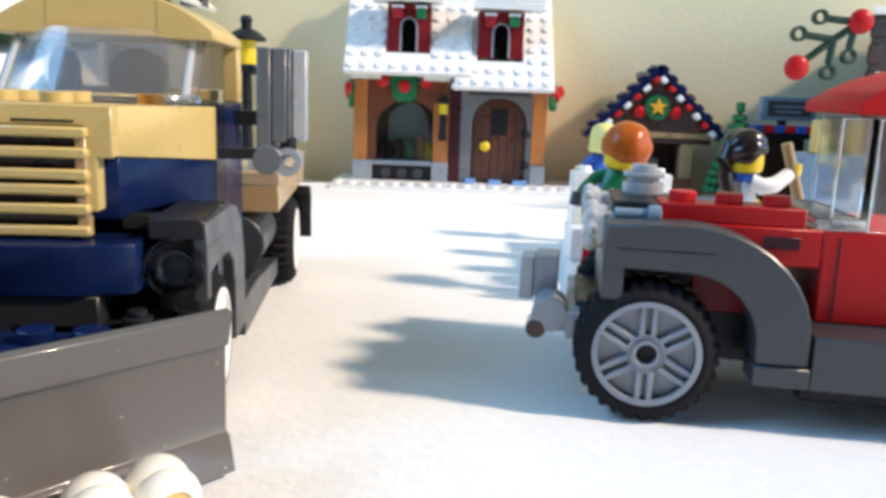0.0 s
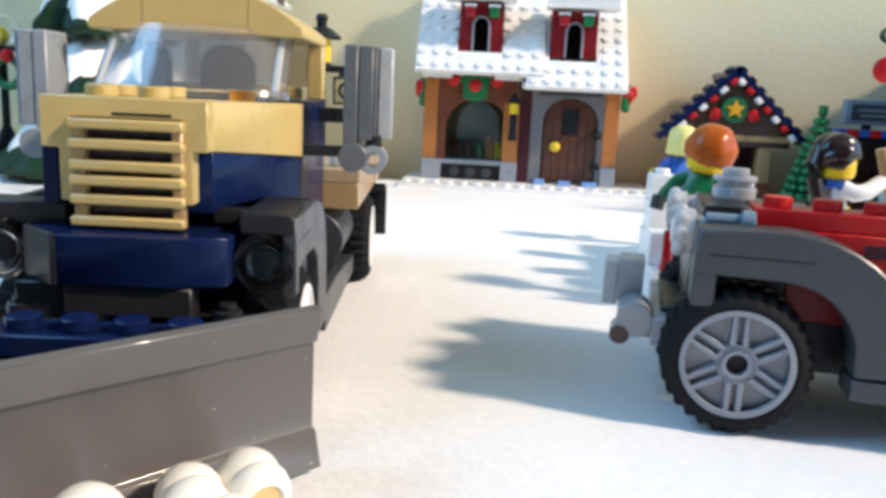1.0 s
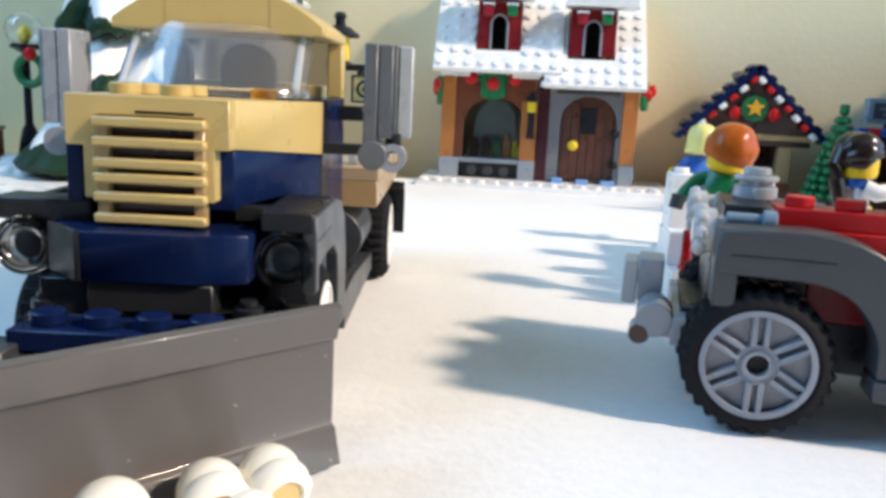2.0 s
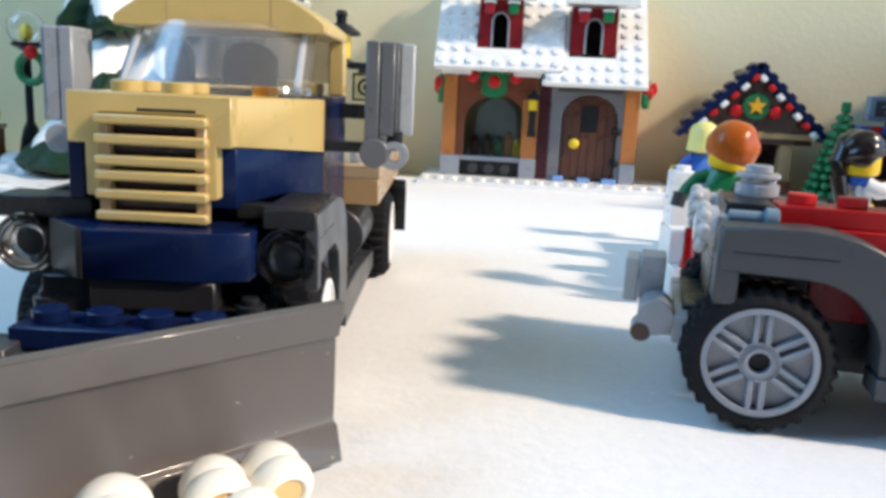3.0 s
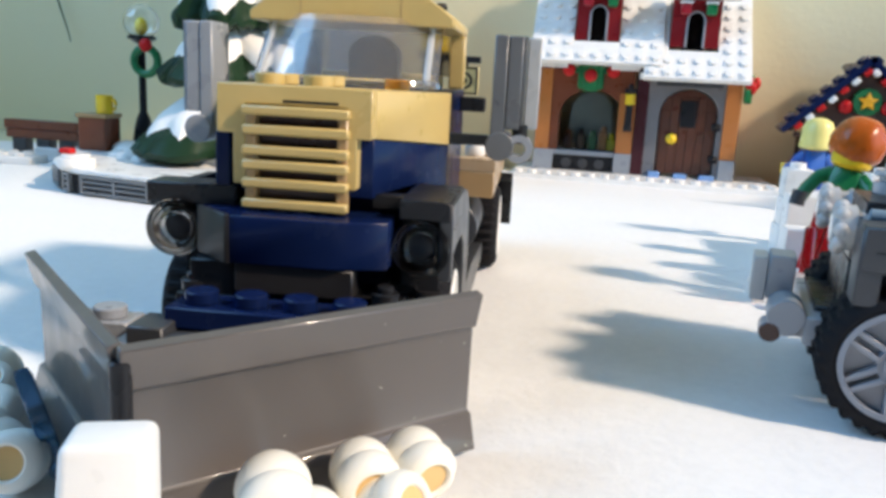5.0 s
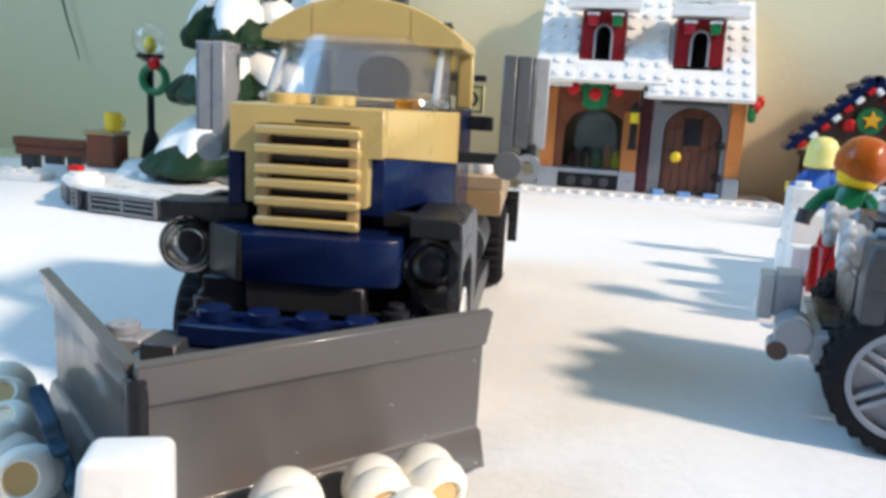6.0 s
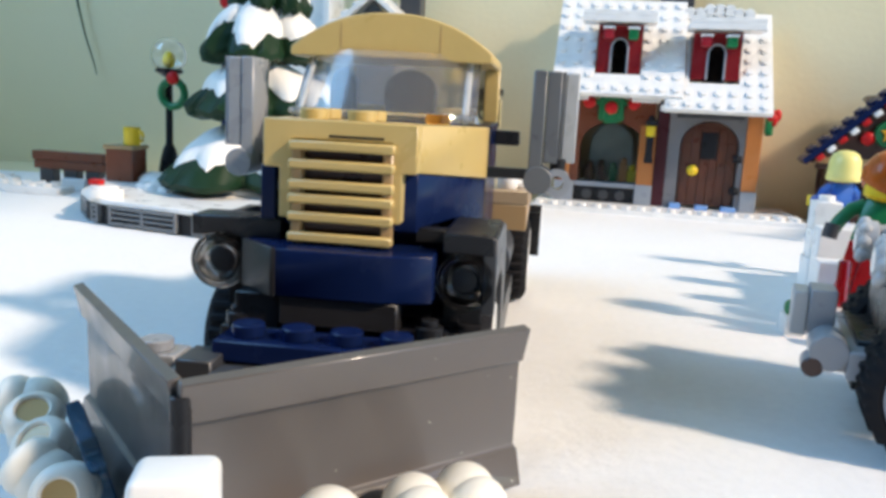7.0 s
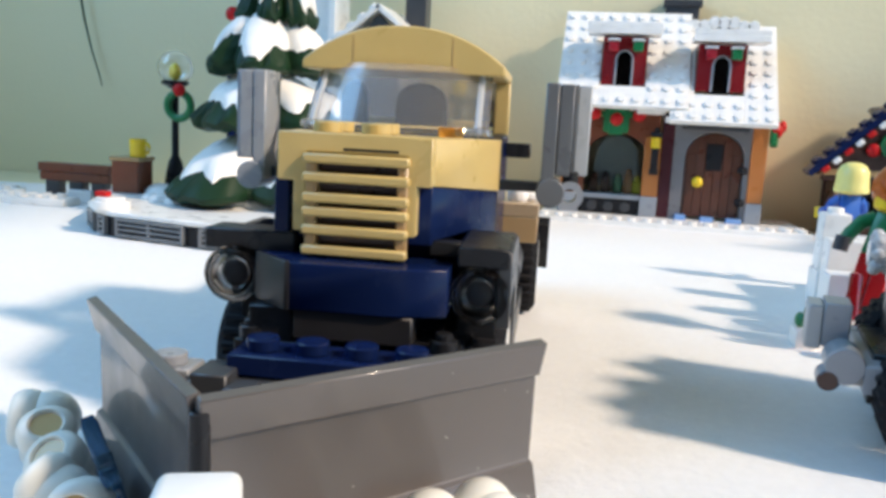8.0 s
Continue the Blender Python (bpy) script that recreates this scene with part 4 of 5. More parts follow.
        legsb.lathe([(3.4, 21.6), (4.3, 22.4), (3.9, 23.7), (3.0, 23.9)], seg=20)
    v, f, mats, idx = [], [], [], []
    for bits, mat in ((legsb, legs), (tor, torso), (hd, skin), (gl, glove or skin), (hr, hair)):
        k = len(v)
        v += bits.v
        f += [[k + i for i in face] for face in bits.f]
        if mat not in mats:
            mats.append(mat)
        idx += [mats.index(mat)] * len(bits.f)
    me = bpy.data.meshes.new(name)
    me.from_pydata([(a * 0.001, b * 0.001, (c * 1.16 if c < 23.6 else 27.4 + (c - 23.6) * 0.92) * 0.001) for a, b, c in v], [], f)
    for mat in mats:
        me.materials.append(mat)
    me.polygons.foreach_set("material_index", idx)
    me.shade_smooth()
    me.set_sharp_from_angle(angle=radians(40))
    ob = new(name, me)
    ob.matrix_world = m
    return tagged(ob, label, "toy figure", group)


lean = Matrix.Translation((0.0428, 0.2150, 0.0082)) @ Vector((0, 0, 1)).rotation_difference(Vector((0.0078, 0.002, 0.040))).to_matrix().to_4x4() @ pose(0, 0, 0, 0, 0, -26)
figure("toy_figure", lean, "standing toy figure with ginger hair and a green top", GINGER, GREEN, RED, spread=1.4, arm=10, line=-4.8, glove=DGREY, curl=0.03)
solid("red_candle", Bits().lathe([(0, 0), (1.5, 0), (1.5, 11), (1.1, 11.6), (0, 11.8)], seg=16), CLEARRED, pose(0.0392, 0.2075, 0.0094), "clear red rod held by a toy figure", "toy rod")
figure("toy_figure", pose(0.0600, 0.3020, 0.0066, 0, 0, 190), "toy figure with pale blond hair and a blue top", BLOND, BLUE, BLUE, hair_shape="bob")
figure("toy_figure", pose(0.0806, 0.215, 0.0082, 0, 0, 110), "toy figure with dark ponytail and a white top", HAIRDARK, WHITE, BLUE, hair_shape="tail", reach=11, line=-1.0, curl=0.10)
sled = thing("white_sled", pose(0.0470, 0.2190, 0), "low white brick seat with clear front legs", "toy seat")
part("seat", Bits().box(-9, 12, -1.4, 16, -0.4, 7.6).box(-9, 12, 8, 16, 7.7, 17), WHITE, sled)
# Hidden upright panel, added to fill lit gaps in the ground shadow.
part("backrest", Bits().box(-7.5, 14, 18, 25, -0.4, 25), WHITE, sled)
part("block", Bits().box(-10, 0, -17, -12, 3.3, 6.6, 0.3), CLEAR, sled, "clear block")
for x in (-8, -2.4):
    part("foot", Bits().box(x - 1.9, x + 1.9, -17.4, -11, -0.4, 3.2, 0.3), WHITE, sled)
part("side_block", Bits().box(-19, -14, -8, 0, -0.4, 4.6, 0.3), WHITE, sled)
part("leaf", Bits().ball((-17.6, -4, 6.4), 1.9, (0.7, 1.2, 1.1), 10).ball((-15.6, -3, 8.4), 1.5, (0.8, 1, 1.2), 10), GREEN, sled, "small green leaf")
solid("figure_stand", Bits().box(-6, 6, -5, 5, -0.4, 6.5, 0.3), WHITE, pose(0.0600, 0.302, 0), "white plastic stand under a toy figure", "figure stand", "figure stands")
solid("figure_stand", Bits().box(-8, 8, -8, 8, -0.4, 8.1, 0.3), WHITE, pose(0.0806, 0.215, 0), "white plastic stand under a toy figure", "figure stand", "figure stands")
bench = thing("white_bench", pose(0.0592, 0.2650, 0), "white plastic brick bench with tall ends", "toy bench")
part("seat", Bits().box(-16.6, 16, -5.6, 5.6, -0.4, 12.6), WHITE, bench)
# Two hidden blocks, added so the bench's ground shadow closes up.
part("seat_block", Bits().box(-7, 17, -20, -5.7, -0.4, 22), WHITE, bench)
part("seat_block", Bits().box(-7, 17, 5.7, 27, -0.4, 21), WHITE, bench)
for x in (-12.2, 12):
    post = part("bench_end", Bits().box(x - 4, x + 4, -4, 4, 12.7, 21.6), WHITE, bench)
    part("bench_end_top", Bits().box(x - 3.9, x + 3.9, -4, 4, 21.7, 30.2).stud(x, 0, 30.2), WHITE, post)
stick = solid("broom_stick", Bits().tube([(0, 0, 0), (-6.4, 0, 19.4)], 1.45, 12), DKTAN, pose(0.0977, 0.2148, 0.0245), "tan stick held by a toy figure", "stick")


# ---- snow by the plough ----
CREAM = plastic("cream_plastic", (0.72, 0.48, 0.20))

def place_snow(x, y, z, rx, ry, rz, r=4.2, length=5.0):
    """A bulging rounded lump whose collared second lobe ends in a cream socket."""
    ob = thing("snow_lump", pose(x / 1000, y / 1000, z / 1000, rx, ry, rz), "round white plastic snow lump with an open end", "snow lump", "snow lumps")
    length = max(length, r + 0.7)
    shell = Bits().ball((0, 0, 0), r, (1, 1, 1), 32)
    prof = [(r * 0.93, 0), (r * 0.97, length * 0.22), (r * 0.9, length * 0.3), (r * 0.98, length * 0.4), (r * 1.02, length * 0.6), (r * 0.97, length * 0.85), (r * 0.84, length), (r * 0.62, length * 1.06), (r * 0.54, length * 1.0), (r * 0.5, length * 0.5)]
    shell.lathe(prof, seg=32)
    part("shell", shell, LUMPWHITE, ob)
    part("socket", Bits().cyl((0, 0, r * 0.8), r * 0.57, length - r * 0.8 - 0.15, seg=24), CREAM, ob, "cream inner socket")
    return ob


LUMPWHITE = plastic("warm_white_plastic", (0.88, 0.845, 0.745), 0.4)
SNOWPLASTIC = plastic("snow_white_plastic", (0.86, 0.845, 0.80), 0.42)
for row in ((-32.6, 89.2, 6.0, 101, 0, 42, 3.9, 4.6), (-37.9, 84.0, 6.1, 95, 0, 34, 3.9, 4.6), (-45.5, 75.4, 6.9, 100, 0, 30, 4.3, 5.0), (-34.2, 81.4, 3.75, 70, 0, 62, 3.8, 4.5), (-41.0, 75.6, 3.7, 64, 0, 10, 3.8, 4.5)):
    place_snow(*row)
for row in ((-101.5, 99.5, 4.5, 84, 0, -62, 4.5, 3.4), (-97.0, 93.5, 3.6, 30, 0, 30, 4.0, 4.2), (-89.6, 87.6, 3.2, 38, 0, -12, 4.0, 4.4), (-85.4, 81.0, 3.5, 62, 0, -95, 3.9, 4.6), (-80.6, 79.0, 3.5, 70, 0, 20, 3.8, 4.0)):
    place_snow(*row)
blk = Bits()
bm = bmesh.new()
bmesh.ops.create_cube(bm, size=1.0)
for q in bm.verts:
    q.co = (q.co.x * 7.8 - (1.9 if q.co.x < 0 and q.co.z < 0 else 0), q.co.y * 6.4, 9.6 + q.co.z * 19.4)
bmesh.ops.bevel(bm, geom=bm.edges[:], offset=1.1, segments=4, affect="EDGES", profile=0.5)
solid("snow_block", blk.take(bm), WHITE, pose(-0.0549, 0.0600, 0, 0, 0, 21), "white plastic block with rounded edges", "snow block")
star = []
for i in range(12):
    r = (8.6, 2.6, 4.6, 2.4, 4.2, 2.4, 7.4, 2.4, 4.2, 2.4, 4.6, 2.6)[i]
    star.append((r * math.sin(math.pi * i / 6), r * math.cos(math.pi * i / 6)))
along = Vector((-7.0, 3.6, 9.5)).normalized()
flat = Vector((0.68, 0.73, 0.3))
flat = (flat - along * flat.dot(along)).normalized()
lying = Matrix.Translation((-0.0795, 0.0822, 0.0064)) @ Matrix((flat.cross(along), flat, along)).transposed().to_4x4()
solid("snow_crystal", Bits().prism(star, -1.1, 1.1, "y", 0.3), CLEARBLUE, lying, "clear blue plastic ice crystal", "ice crystal")


# ---- park by the big tree ----
def build_park():
    p = thing("park_base", pose(0, 0, 0), "white-topped plinth with grey lattice panels", "toy plinth")
    top = [(-224, 283), (-213, 277.5), (-173, 269.5), (-135, 269.5), (-122, 300), (-122, 398), (-238, 398), (-262, 346), (-240, 300)]
    part("snow_top", Bits().prism(top, 7.8, 9.7, "z", 0.3), WHITE, p, "white snowy top")
    cx, cy = -190, 335
    inner = [(cx + (x - cx) * 0.985, cy + (y - cy) * 0.975) for x, y in top]
    part("plinth_core", Bits().prism(inner, -0.6, 7.8, "z", 0), BLACK, p)
    for a, b in ((top[0], top[1]), (top[1], top[2]), (top[2], top[3]), (top[8], top[0])):
        d = Vector((b[0] - a[0], b[1] - a[1], 0))
        ang = math.degrees(math.atan2(d.y, d.x))
        m = pose(a[0], a[1], 0, 0, 0, ang)
        L = d.length
        fr = part("lattice_panel", Bits().box(2, L - 5, -0.6, 1.4, 0.2, 1.5, 0.1, m=m).box(2, L - 5, -0.6, 1.4, 6.4, 7.7, 0.1, m=m).box(2, 3.4, -0.6, 1.4, 1.5, 6.4, 0.1, m=m).box(L - 6.4, L - 5, -0.6, 1.4, 1.5, 6.4, 0.1, m=m), MIDGREY, p, "grey lattice panel")
        if L > 20:
            part("lattice_post", Bits().box(L / 2 - 2.3, L / 2 - 0.7, -0.5, 1.3, 1.5, 6.4, 0.1, m=m), MIDGREY, fr)
        for z in (2.6, 4.6):
            part("lattice_bar", Bits().box(3.4, L - 6.4, -0.4, 1.2, z, z + 1.0, 0.1, m=m), MIDGREY, fr)
    lump = Bits()
    for i in range(34):
        x, y = -238 + 44 * random.random(), 318 + 38 * random.random()
        lump.ball((x, y, 9.6), 3.0 + 3.6 * random.random() * (1 - (x + 238) / 70), (1.4, 1.2, 0.9), 12)
    tagged(part("snow_drift", lump, WHITE, p, "lumpy white snow"), kind="stuff")
    part("corner_block", Bits().cyl((-219, 286, 9.7), 7.4, 3.3, seg=28).cyl((-219, 286, 13), 5.4, 1.4, seg=24), WHITE, p)
    part("red_stud", Bits().box(-225, -220, 284, 288, 14.5, 16.6), RED, p)
    return p


build_park()


def lobe(bits, m, ax, ay, az, seed, rough=0.16, taper=0.0):
    """A lumpy pad: an uneven ellipsoid placed by m."""
    bm = bmesh.new()
    bmesh.ops.create_icosphere(bm, subdivisions=4, radius=1.0)
    for q in bm.verts:
        d = 1 + rough * noise.noise(q.co * 2.2 + Vector((seed, 0, 0))) + 0.5 * rough * noise.noise(q.co * 6 + Vector((0, seed, 0)))
        thin = 1 - taper * (0.5 + 0.5 * q.co.x) ** 1.3
        q.co = Vector((q.co.x * ax * d, q.co.y * ay * d * (0.35 + 0.65 * thin), q.co.z * az * d * thin))
    bits.take(bm, m)


def skirt(z, R, H, lean, seed, snowy):
    """One tier of a moulded fir: a lobed drooping skirt, or the snow that lies on it with a ragged, dripping hem."""
    around, down = 120, 26
    bm = bmesh.new()
    rings = []
    for j in range(down + 4):
        ring = []
        for i in range(around):
            turn = 2 * math.pi * i / around
            cx, cy = math.cos(turn), math.sin(turn)
            lobes = abs(math.cos(2.5 * turn + seed + 0.7 * math.sin(turn + seed))) ** 0.8
            far = 0.66 + 0.40 * lobes + 0.20 * noise.noise((1.7 * cx, 1.7 * cy, seed))
            hem = 0.70 + 0.34 * noise.noise((2.6 * cx, 2.6 * cy, seed + 7)) + 0.10 * lobes
            hem += 0.42 * max(0.0, noise.noise((6.5 * cx, 6.5 * cy, seed + 3)) - 0.18)
            v = min(1.0, j / down)
            if snowy:
                v *= max(0.42, min(0.97, hem))
            rough = noise.noise((5 * cx * (0.3 + v), 5 * cy * (0.3 + v), seed + 4 * v))
            r = R * far * (0.10 + 0.90 * v ** 0.85)
            h = z + H * (1 - 0.62 * v - 0.38 * v ** 2.4) - 2.0 * lobes * v * v
            if snowy:
                puff = 2.6 * (1 - min(1.0, j / down) ** 7) + 0.5 * rough
                r, h = r + 0.75 * puff, h + 0.8 * puff
            else:
                notch = noise.noise((9 * cx, 9 * cy, seed + 5)) * v ** 3
                r, h = r + 0.8 * rough * v + 1.2 * notch, h + 0.9 * rough * v + 2.6 * notch
            if j > down:
                back = j - down
                r, h = (r * (0.97, 0.80, 0.3)[back - 1], h + (-2.4, -3.6, 2.0)[back - 1]) if not snowy else (r * (0.90, 0.6, 0.2)[back - 1], h + 0.4 * back)
            ring.append(bm.verts.new((r * cx, r * cy, h)))
        rings.append(ring)
    for lower, upper in zip(rings[1:], rings):
        for i in range(around):
            n = (i + 1) % around
            bm.faces.new((upper[i], lower[i], lower[n], upper[n]))
    bm.faces.new(rings[0])
    bm.faces.new(rings[-1][::-1])
    bmesh.ops.recalc_face_normals(bm, faces=bm.faces)
    out = Bits()
    out.take(bm, pose(lean, 0, 0))
    return out


def snowy_tree(m, tiers, label):
    """A moulded fir: drooping dark green pads with white snow lying on them."""
    t = thing("snowy_fir", m, label, "toy tree")
    part("trunk", Bits().cyl((0, 0, -0.3), 5, 14, r2=4), DKBROWN, t)
    mound = Bits()
    lobe(mound, pose(2, -4, 0), 30, 26, 6.5, 3.0, 0.2)
    part("snow_mound", mound, SNOWPLASTIC, t, "low white snow mound")
    for k, (z, R, H, lean) in enumerate(tiers):
        crown = part("crown", skirt(z, R, H, lean, 4.7 * k, False), FIRGREEN, t, "dark green moulded branches")
        part("snow", skirt(z, R, H, lean, 4.7 * k, True), SNOWPLASTIC, crown, "draped white snow")
    return t


snowy_tree(pose(-0.1790, 0.343, 0.0097, 0, 0, 15), ((7, 43, 24, 0), (38, 36, 20, 0), (63, 29, 22, 1), (85, 17, 22, 6), (105, 14, 22, 6)), "moulded toy fir tree laden with white snow")


def street_lamp(m):
    t = thing("street_lamp", m, "black toy street lamp with a clear globe", "toy lamp")
    part("post", Bits().lathe([(6.4, 0), (6.4, 2), (5.4, 3), (4.4, 10), (3.2, 15), (1.8, 18), (1.6, 54), (0, 54)], seg=20), BLACK, t, "black flared post")
    part("cup", Bits().lathe([(1.6, 50), (6.6, 52.6), (6.6, 54), (0, 54)], seg=24), BLACK, t)
    part("bulb", Bits().ball((0, 0, 58.5), 3.0, (1, 1, 1.4), 14), YELLOW, t, "yellow bulb")
    globe = Bits().ball((0, 0, 60.6), 8.3, (1, 1, 1), 32)
    globe.ball((0, 0, 60.6), 7.8, (1, 1, 1), 32, inside=True)
    part("globe", globe, CLEAR, t, "clear plastic globe").visible_shadow = False
    w = part("wreath", Bits().lathe([(6.2 + 1.9 * math.cos(2 * math.pi * i / 10), 1.9 * math.sin(2 * math.pi * i / 10)) for i in range(11)], (4.0, -3.2, 42.4), "y", 28), GREEN, t, "green ring wreath")
    part("berry", Bits().ball((5, -5, 49.8), 3.2, (1, 0.7, 1), 16), RED, w)
    return t


street_lamp(pose(-0.2350, 0.362, 0.0097))

crate = thing("brown_crate", pose(-0.2455, 0.345, 0.0097, 0, 0, 4), "reddish brown toy crate with a tan lid", "toy crate")
part("body", Bits().box(-9, 4.5, -7, 7, 0, 15.2, 0.4), BROWN, crate)
part("lid", Bits().box(-10, 5.4, -7.5, 7.5, 15.2, 17.2, 0.3), DKTAN, crate)
mug = thing("yellow_mug", pose(-0.2434, 0.343, 0.0269), "yellow toy mug standing on a crate", "toy mug")
part("body", Bits().lathe([(0, 0), (3.5, 0), (3.8, 0.6), (3.9, 8.6), (3.2, 8.6), (3.0, 1.2), (0, 1.2)], seg=22), YELLOW, mug)
part("handle", Bits().tube([(3.6, 0, 2), (5.6, 0, 2.6), (6, 0, 4.6), (5.4, 0, 6.4), (3.6, 0, 7)], 0.7, 8), YELLOW, mug)
seat = thing("brown_bench", pose(-0.2965, 0.370, 0, 0, 0, 0), "low reddish brown toy bench", "toy bench")
part("plank", Bits().box(-21, 21, -3.6, 3.6, 14.6, 19.2, 0.3), BROWN, seat)
part("plank", Bits().box(-20, 21, -3.4, 3.4, 10, 14.4, 0.3), BROWN, seat)
for x in (-13, 1, 14):
    part("leg", Bits().box(x - 4, x + 4, -3, 3, -0.4, 10, 0.3), DGREY, seat)
part("snow_strip", Bits().box(-2, 12, -6, -3, -0.4, 6, 0.6), WHITE, seat)
for x, y, w in ((-335, 352, 22), (-352, 372, 16), (-300, 350, 14)):
    sl = Bits().box(-w, w, -8, 8, -0.4, 3.2, 0.5)
    sl.studs([-w + 4 + 8 * i for i in range(int(w / 4))], (-4, 4), 3.2)
    solid("snow_plate", sl, WHITE, pose(x / 1000, y / 1000, 0, 0, 0, 6), "white studded plate lying as snow", "snow plate", "snow plates")


# ---- buildings behind ----
def white_cottage():
    h = thing("white_cottage", pose(-0.2105, 0.430, 0), "tall white toy house with dark blue windows", "toy house")
    part("body", Bits().box(-26, 29, 0, 34, -2.5, 150, 0.4), WHITE, h, "white brick wall")
    part("corner_post", Bits().box(29, 33, -2, 6, -2.5, 150, 0.4), WHITE, h)
    part("corner_post", Bits().box(-31, -26.2, -2, 6, -2.5, 72, 0.4), NAVY, h, "navy corner column")
    for z in (24, 84, 110):
        win = part("window", Bits().box(-24, -15, -1.4, 0, z, z + 22, 0.2), NAVY, h, "dark blue window")
        part("window_bar", Bits().box(-20, -19, -2, -1.4, z, z + 22, 0.1), WHITE, win)
    part("fairy_light", Bits().ball((-27, -3, 104), 4.2, (1, 1, 1), 14), RED, h)
    part("wreath", Bits().ball((-19, -3, 106), 5, (1, 0.6, 1), 14), GREEN, h)


white_cottage()


def white_chapel():
    h = thing("white_gable_house", pose(-0.1530, 0.424, 0), "toy house with a white studded gable roof", "toy house")
    part("body", Bits().box(-12, 14, 2, 60, -2.5, 92, 0.3), LGREY, h, "light grey wall")
    part("gable", Bits().prism([(-12, 92), (14, 92), (1, 106.5)], 2, 6, "y", 0.2), DGREY, h, "dark grey gable")
    m = pose(1, 0, 111.5) @ pose(0, 0, 0, 0, 38, 0)
    part("roof", Bits().box(0, 24, -1, 60, -2.6, 0, 0.2, m=m), WHITE, h, "white roof slope")
    m2 = pose(1, 0, 111.5) @ pose(0, 0, 0, 0, -38, 0)
    r = Bits().box(-46, 0, -1, 60, -2.6, 0, 0.2, m=m2)
    for i in range(5):
        for j in range(4):
            r.stud(-4 - 8 * i, 3 + 8 * j, 0, m=m2)
    part("roof", r, WHITE, h, "white studded roof slope")
    part("chimney", Bits().box(8, 20, 30, 42, 96, 128), DGREY, h)


white_chapel()


def lamp_post_sign(m):
    t = thing("sign_lamp", m, "black toy lamp post with a framed clock sign", "toy lamp")
    part("post", Bits().lathe([(6, -0.4), (6, 2), (4, 4), (2.8, 12), (2.3, 62), (0, 62)], seg=20).lathe([(3, 36), (4.2, 38.5), (3, 41), (3, 36)], seg=20), BLACK, t)
    part("collar", Bits().box(-5, 5, -5, 5, 60, 64, 0.6), BLACK, t)
    part("lantern_glass", Bits().cyl((0, 0, 64), 4.6, 11.5), YELLOW, t, "yellow lantern glass")
    part("lantern_cap", Bits().lathe([(9.6, 75.4), (9.4, 76.8), (5.2, 80), (2.5, 81), (2.5, 84), (3.2, 84.8), (2.2, 87), (0, 87)], seg=24), BLACK, t, "black domed cap")
    part("sign_arm", Bits().box(0, 21, -1.4, 1.4, 59.4, 62.6, 0.3), BLACK, t)
    part("hook", Bits().box(9, 15, -1.2, 1.2, 57.6, 59.3, 0.2), BLACK, t)
    sign = part("sign_board", Bits().box(6.4, 20.4, -1.6, 1.6, 44.0, 57.6, 0.2), CREAMY, t, "cream framed sign board")
    for x0, x1, z0, z1 in ((6.6, 20.2, 44.2, 45.1), (6.6, 20.2, 56.5, 57.4), (6.6, 7.5, 45.1, 56.5), (19.3, 20.2, 45.1, 56.5)):
        part("sign_frame", Bits().box(x0, x1, -2.1, -1.6, z0, z1, 0), BLACK, sign)
    part("sign_ring", Bits().lathe([(3.0, 0), (4.3, 0), (4.3, 0.5), (3.0, 0.5), (3.0, 0)], (13.4, -2.2, 50.8), "y", 22), BLACK, sign)
    part("sign_face", Bits().cyl((13.4, -2.0, 50.8), 1.6, 0.4, "y", 18), BLACK, sign)


CREAMY = plastic("cream_yellow_plastic", (0.52, 0.44, 0.2))
lamp_post_sign(pose(-0.0962, 0.400, 0))


# ---- right side: firs, dark stall, holly house ----
def stud_fir(m, height, radius, label):
    t = thing("brick_fir", m, label, "toy tree", "brick firs")
    part("trunk", Bits().cyl((0, 0, -0.3), 2.4, height * 0.3), BROWN, t)
    c = Bits()
    tiers = int(height / 5)
    for k in range(tiers):
        f = k / (tiers - 1)
        z = 7 + (height - 11) * f
        R = radius * (1 - f) ** 0.85
        n = max(3, int(6.283 * R / 5.2))
        c.lathe([(0, z - 1.2), (R * 0.8 + 1.2, z - 1.2), (R * 0.8 + 1.2, z + 1.4), (0, z + 2.6)], seg=14)
        for i in range(n):
            a = 2 * math.pi * (i + 0.5 * (k % 2)) / n
            c.ball((R * math.cos(a), R * math.sin(a), z), 2.5, (1, 1, 0.85), 10)
    c.cyl((0, 0, height - 5), 2.4, 5)
    part("crown", c, GREEN, t, "green tiered knobbly branches")


stud_fir(pose(0.163, 0.448, 0), 55, 14, "green toy fir of stacked knobbly tiers")
stud_fir(pose(0.214, 0.452, 0), 46, 13, "smaller green toy fir of stacked tiers")


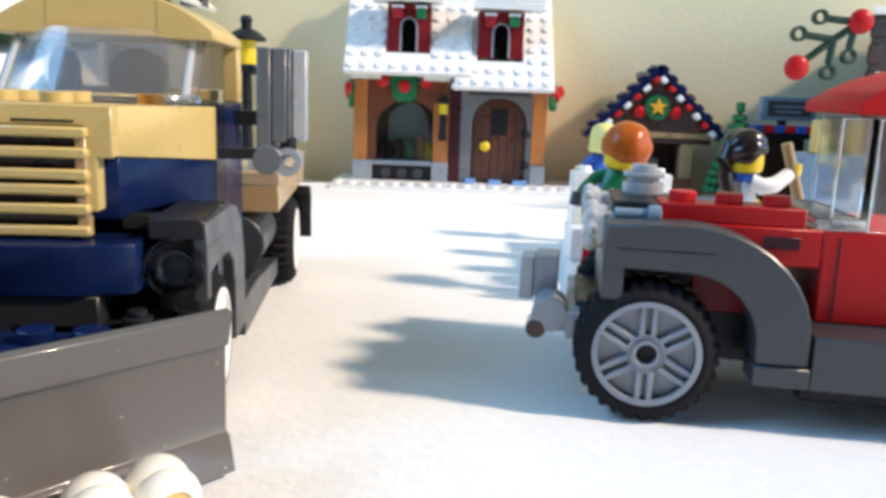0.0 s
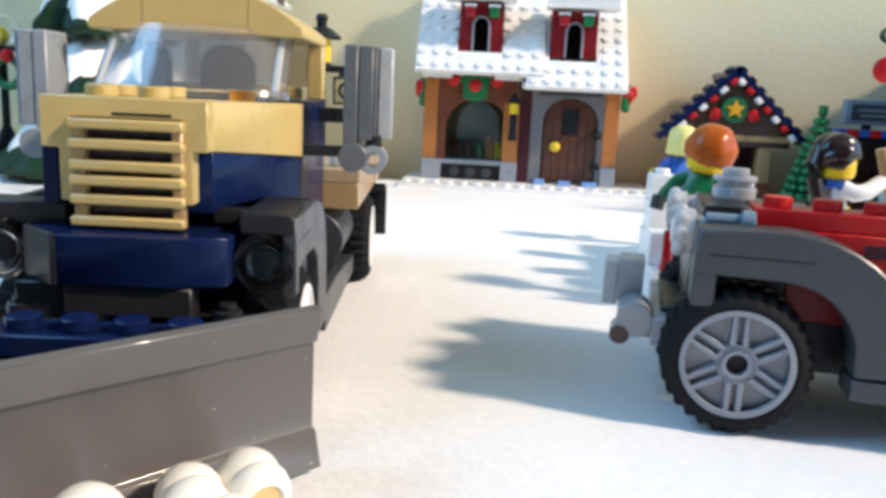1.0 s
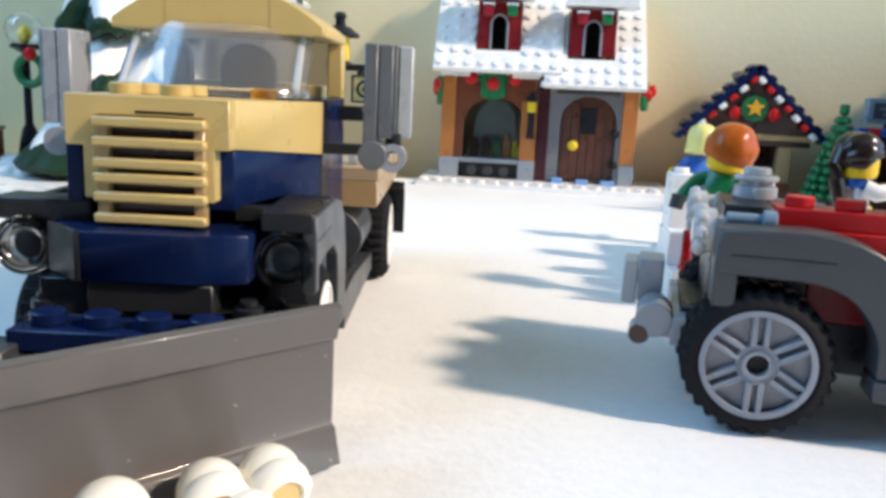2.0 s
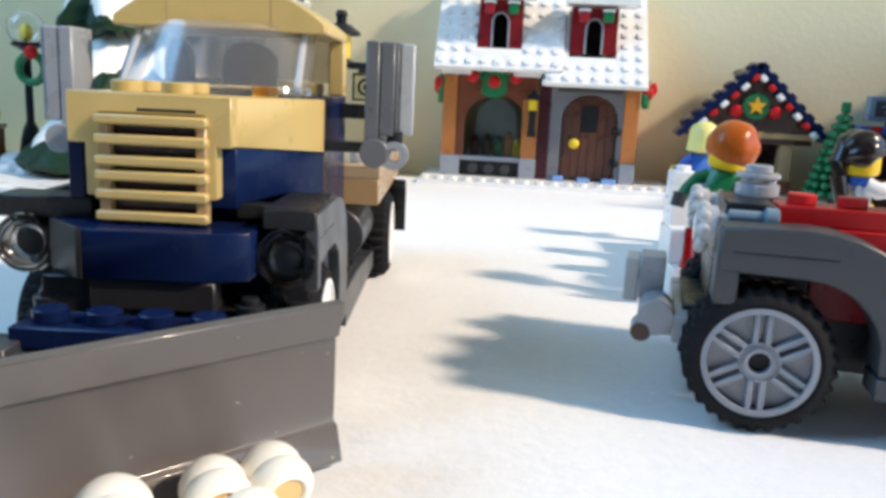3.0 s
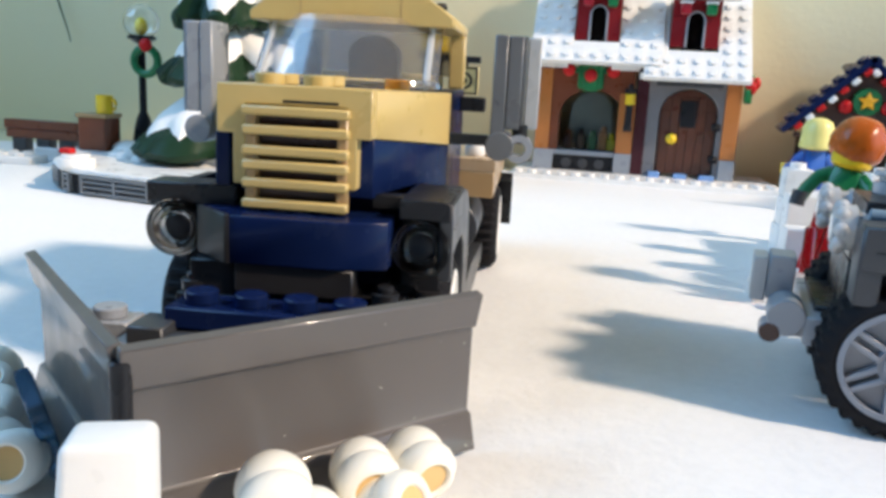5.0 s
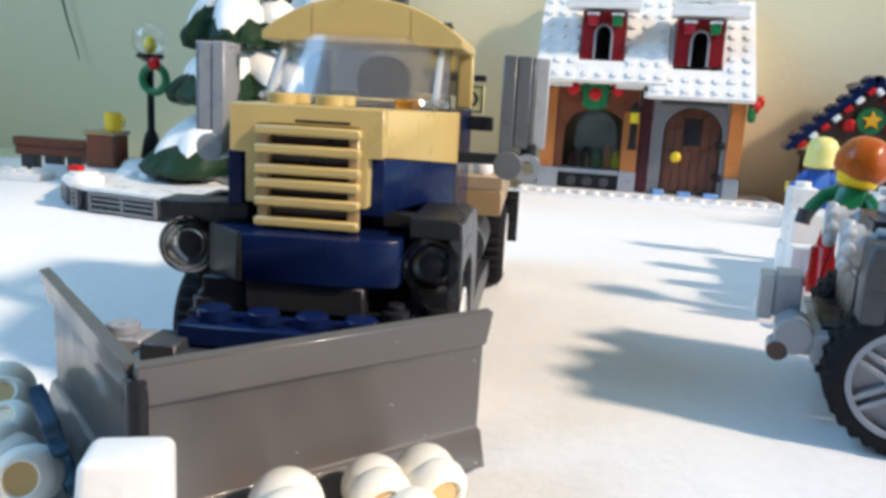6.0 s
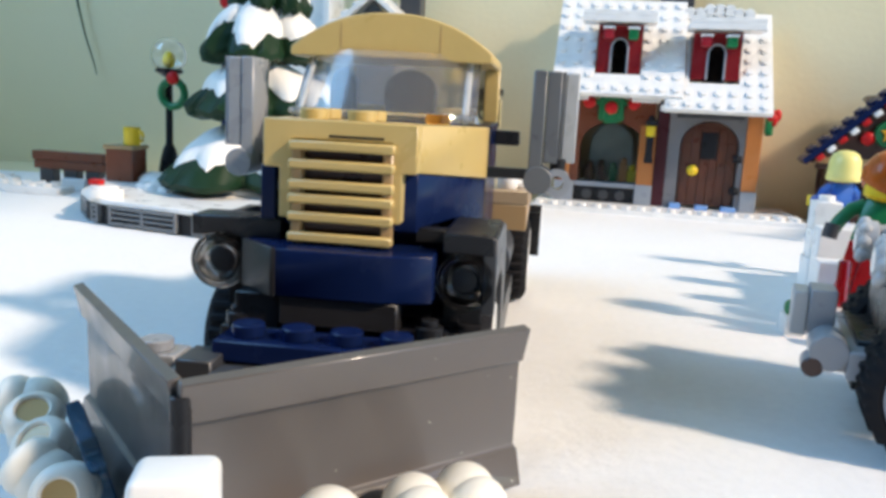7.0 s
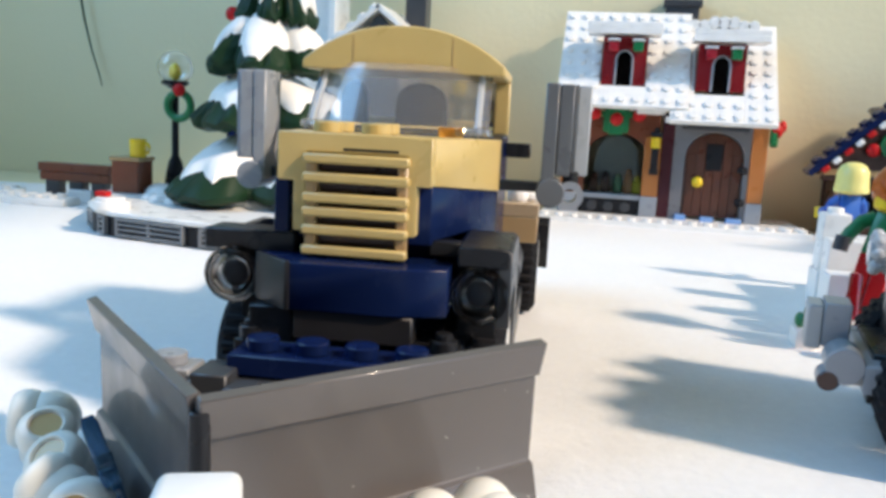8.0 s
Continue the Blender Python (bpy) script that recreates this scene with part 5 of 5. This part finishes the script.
def dark_stall():
    s = thing("dark_stall", pose(0.193, 0.462, 0), "dark toy stall with blue and red awning", "toy stall")
    part("body", Bits().box(-17, 17, 8, 40, -0.4, 38, 0.3), DKBROWN, s)
    part("counter", Bits().box(-17, 17, -1, 8, -0.4, 14, 0.3), BROWN, s)
    part("header", Bits().box(-18, 18, -3, 8, 35.6, 38.6, 0.3), BLACK, s)
    for i in range(6):
        part("awning_block", Bits().box(-18 + 6 * i, -12.3 + 6 * i, -5, 6, 38.8, 43, 0.4), (BLUE, RED)[i % 2], s)
    sign = part("sign_box", Bits().box(-12, 19, 2, 8, 45.6, 59, 0.4), SAND, s, "sand blue sign box")
    part("sign_panel", Bits().box(-9, 16, 1.4, 2, 48, 56.6, 0.1), DGREY, sign)
    part("sign_leg", Bits().box(-1, 3, 3, 7, 38.6, 45.6, 0.2), BLACK, sign)
    part("sign_bars", Bits().box(-6, 13, 1.0, 1.4, 53, 54, 0).box(-4, 10, 1.0, 1.4, 50, 51, 0), SAND, sign)


dark_stall()


def holly_house():
    h = thing("dark_timber_house", pose(0.1945, 0.380, 0), "dark brown toy house front with a holly spray", "toy house")
    # Behind the front, an unseen splayed body is added to shadow the room wall.
    part("wall", Bits().prism([(0, 0), (95, 0), (130, 126), (68, 126)], -0.4, 96, "z", 0.4), DKBROWN, h, "dark brown wall with an unseen shadow-casting back")
    part("roof", Bits().prism([(-3, -5), (98, -5), (134, 128), (66, 128)], 96, 99.4, "z", 0.3), WHITE, h, "white snowy roof edge")
    for i in range(8):
        part("log", Bits().box(-1.2, 6, -1.5, 0, 2 + 12 * i, 11 + 12 * i, 0.8), DKBROWN, h)
    for x, z in ((-36, 71), (-9.5, 92)):
        part("berry", Bits().ball((x, -8, z), 5.6, (1, 0.5, 1), 20), RED, h, "round red berry")
    for a, b in (((-9, 92), (-20, 84)), ((-20, 84), (-36, 71)), ((-20, 84), (-33, 85.5)), ((-12, 92), (-24, 93)), ((-20, 84), (-21, 73)), ((-11, 90), (-12.5, 80))):
        part("holly_stem", Bits().tube([(a[0], -6, a[1]), ((a[0] + b[0]) / 2, -6, (a[1] + b[1]) / 2), (b[0], -6, b[1])], 1.7, 10), DKGREEN, h, "dark green branching stem")
    for x, z in ((-36, 85.9), (-27.2, 93.5), (-21, 69.4), (-12.4, 76.9)):
        part("stem_ring", Bits().lathe([(2.2, -1.6), (3.4, -1.6), (3.4, 1.6), (2.2, 1.6), (2.2, -1.6)], (x, -6, z), "y", 22), DKGREEN, h)


holly_house()
kiosk = thing("blue_kiosk", pose(0.150, 0.306, 0), "small sand blue toy kiosk with yellow posts", "toy kiosk")
part("body", Bits().box(-12, 13, -6, 10, -0.4, 36.5, 0.4), SAND, kiosk)
for x in (-8, 5):
    part("post", Bits().box(x - 2.6, x + 2.6, -4, 2, 36.5, 49, 0.3), TAN, kiosk)
twig = Bits().tube([(-401, 505, 126), (-398, 505, 108), (-393, 505, 88), (-387, 505, 70), (-385, 505, 62)], 0.9, 8, 0.35)
solid("hanging_stem", twig, DKGREEN, pose(0.0095, 0, 0), "thin dark green stem hanging by the wall", "plant stem")
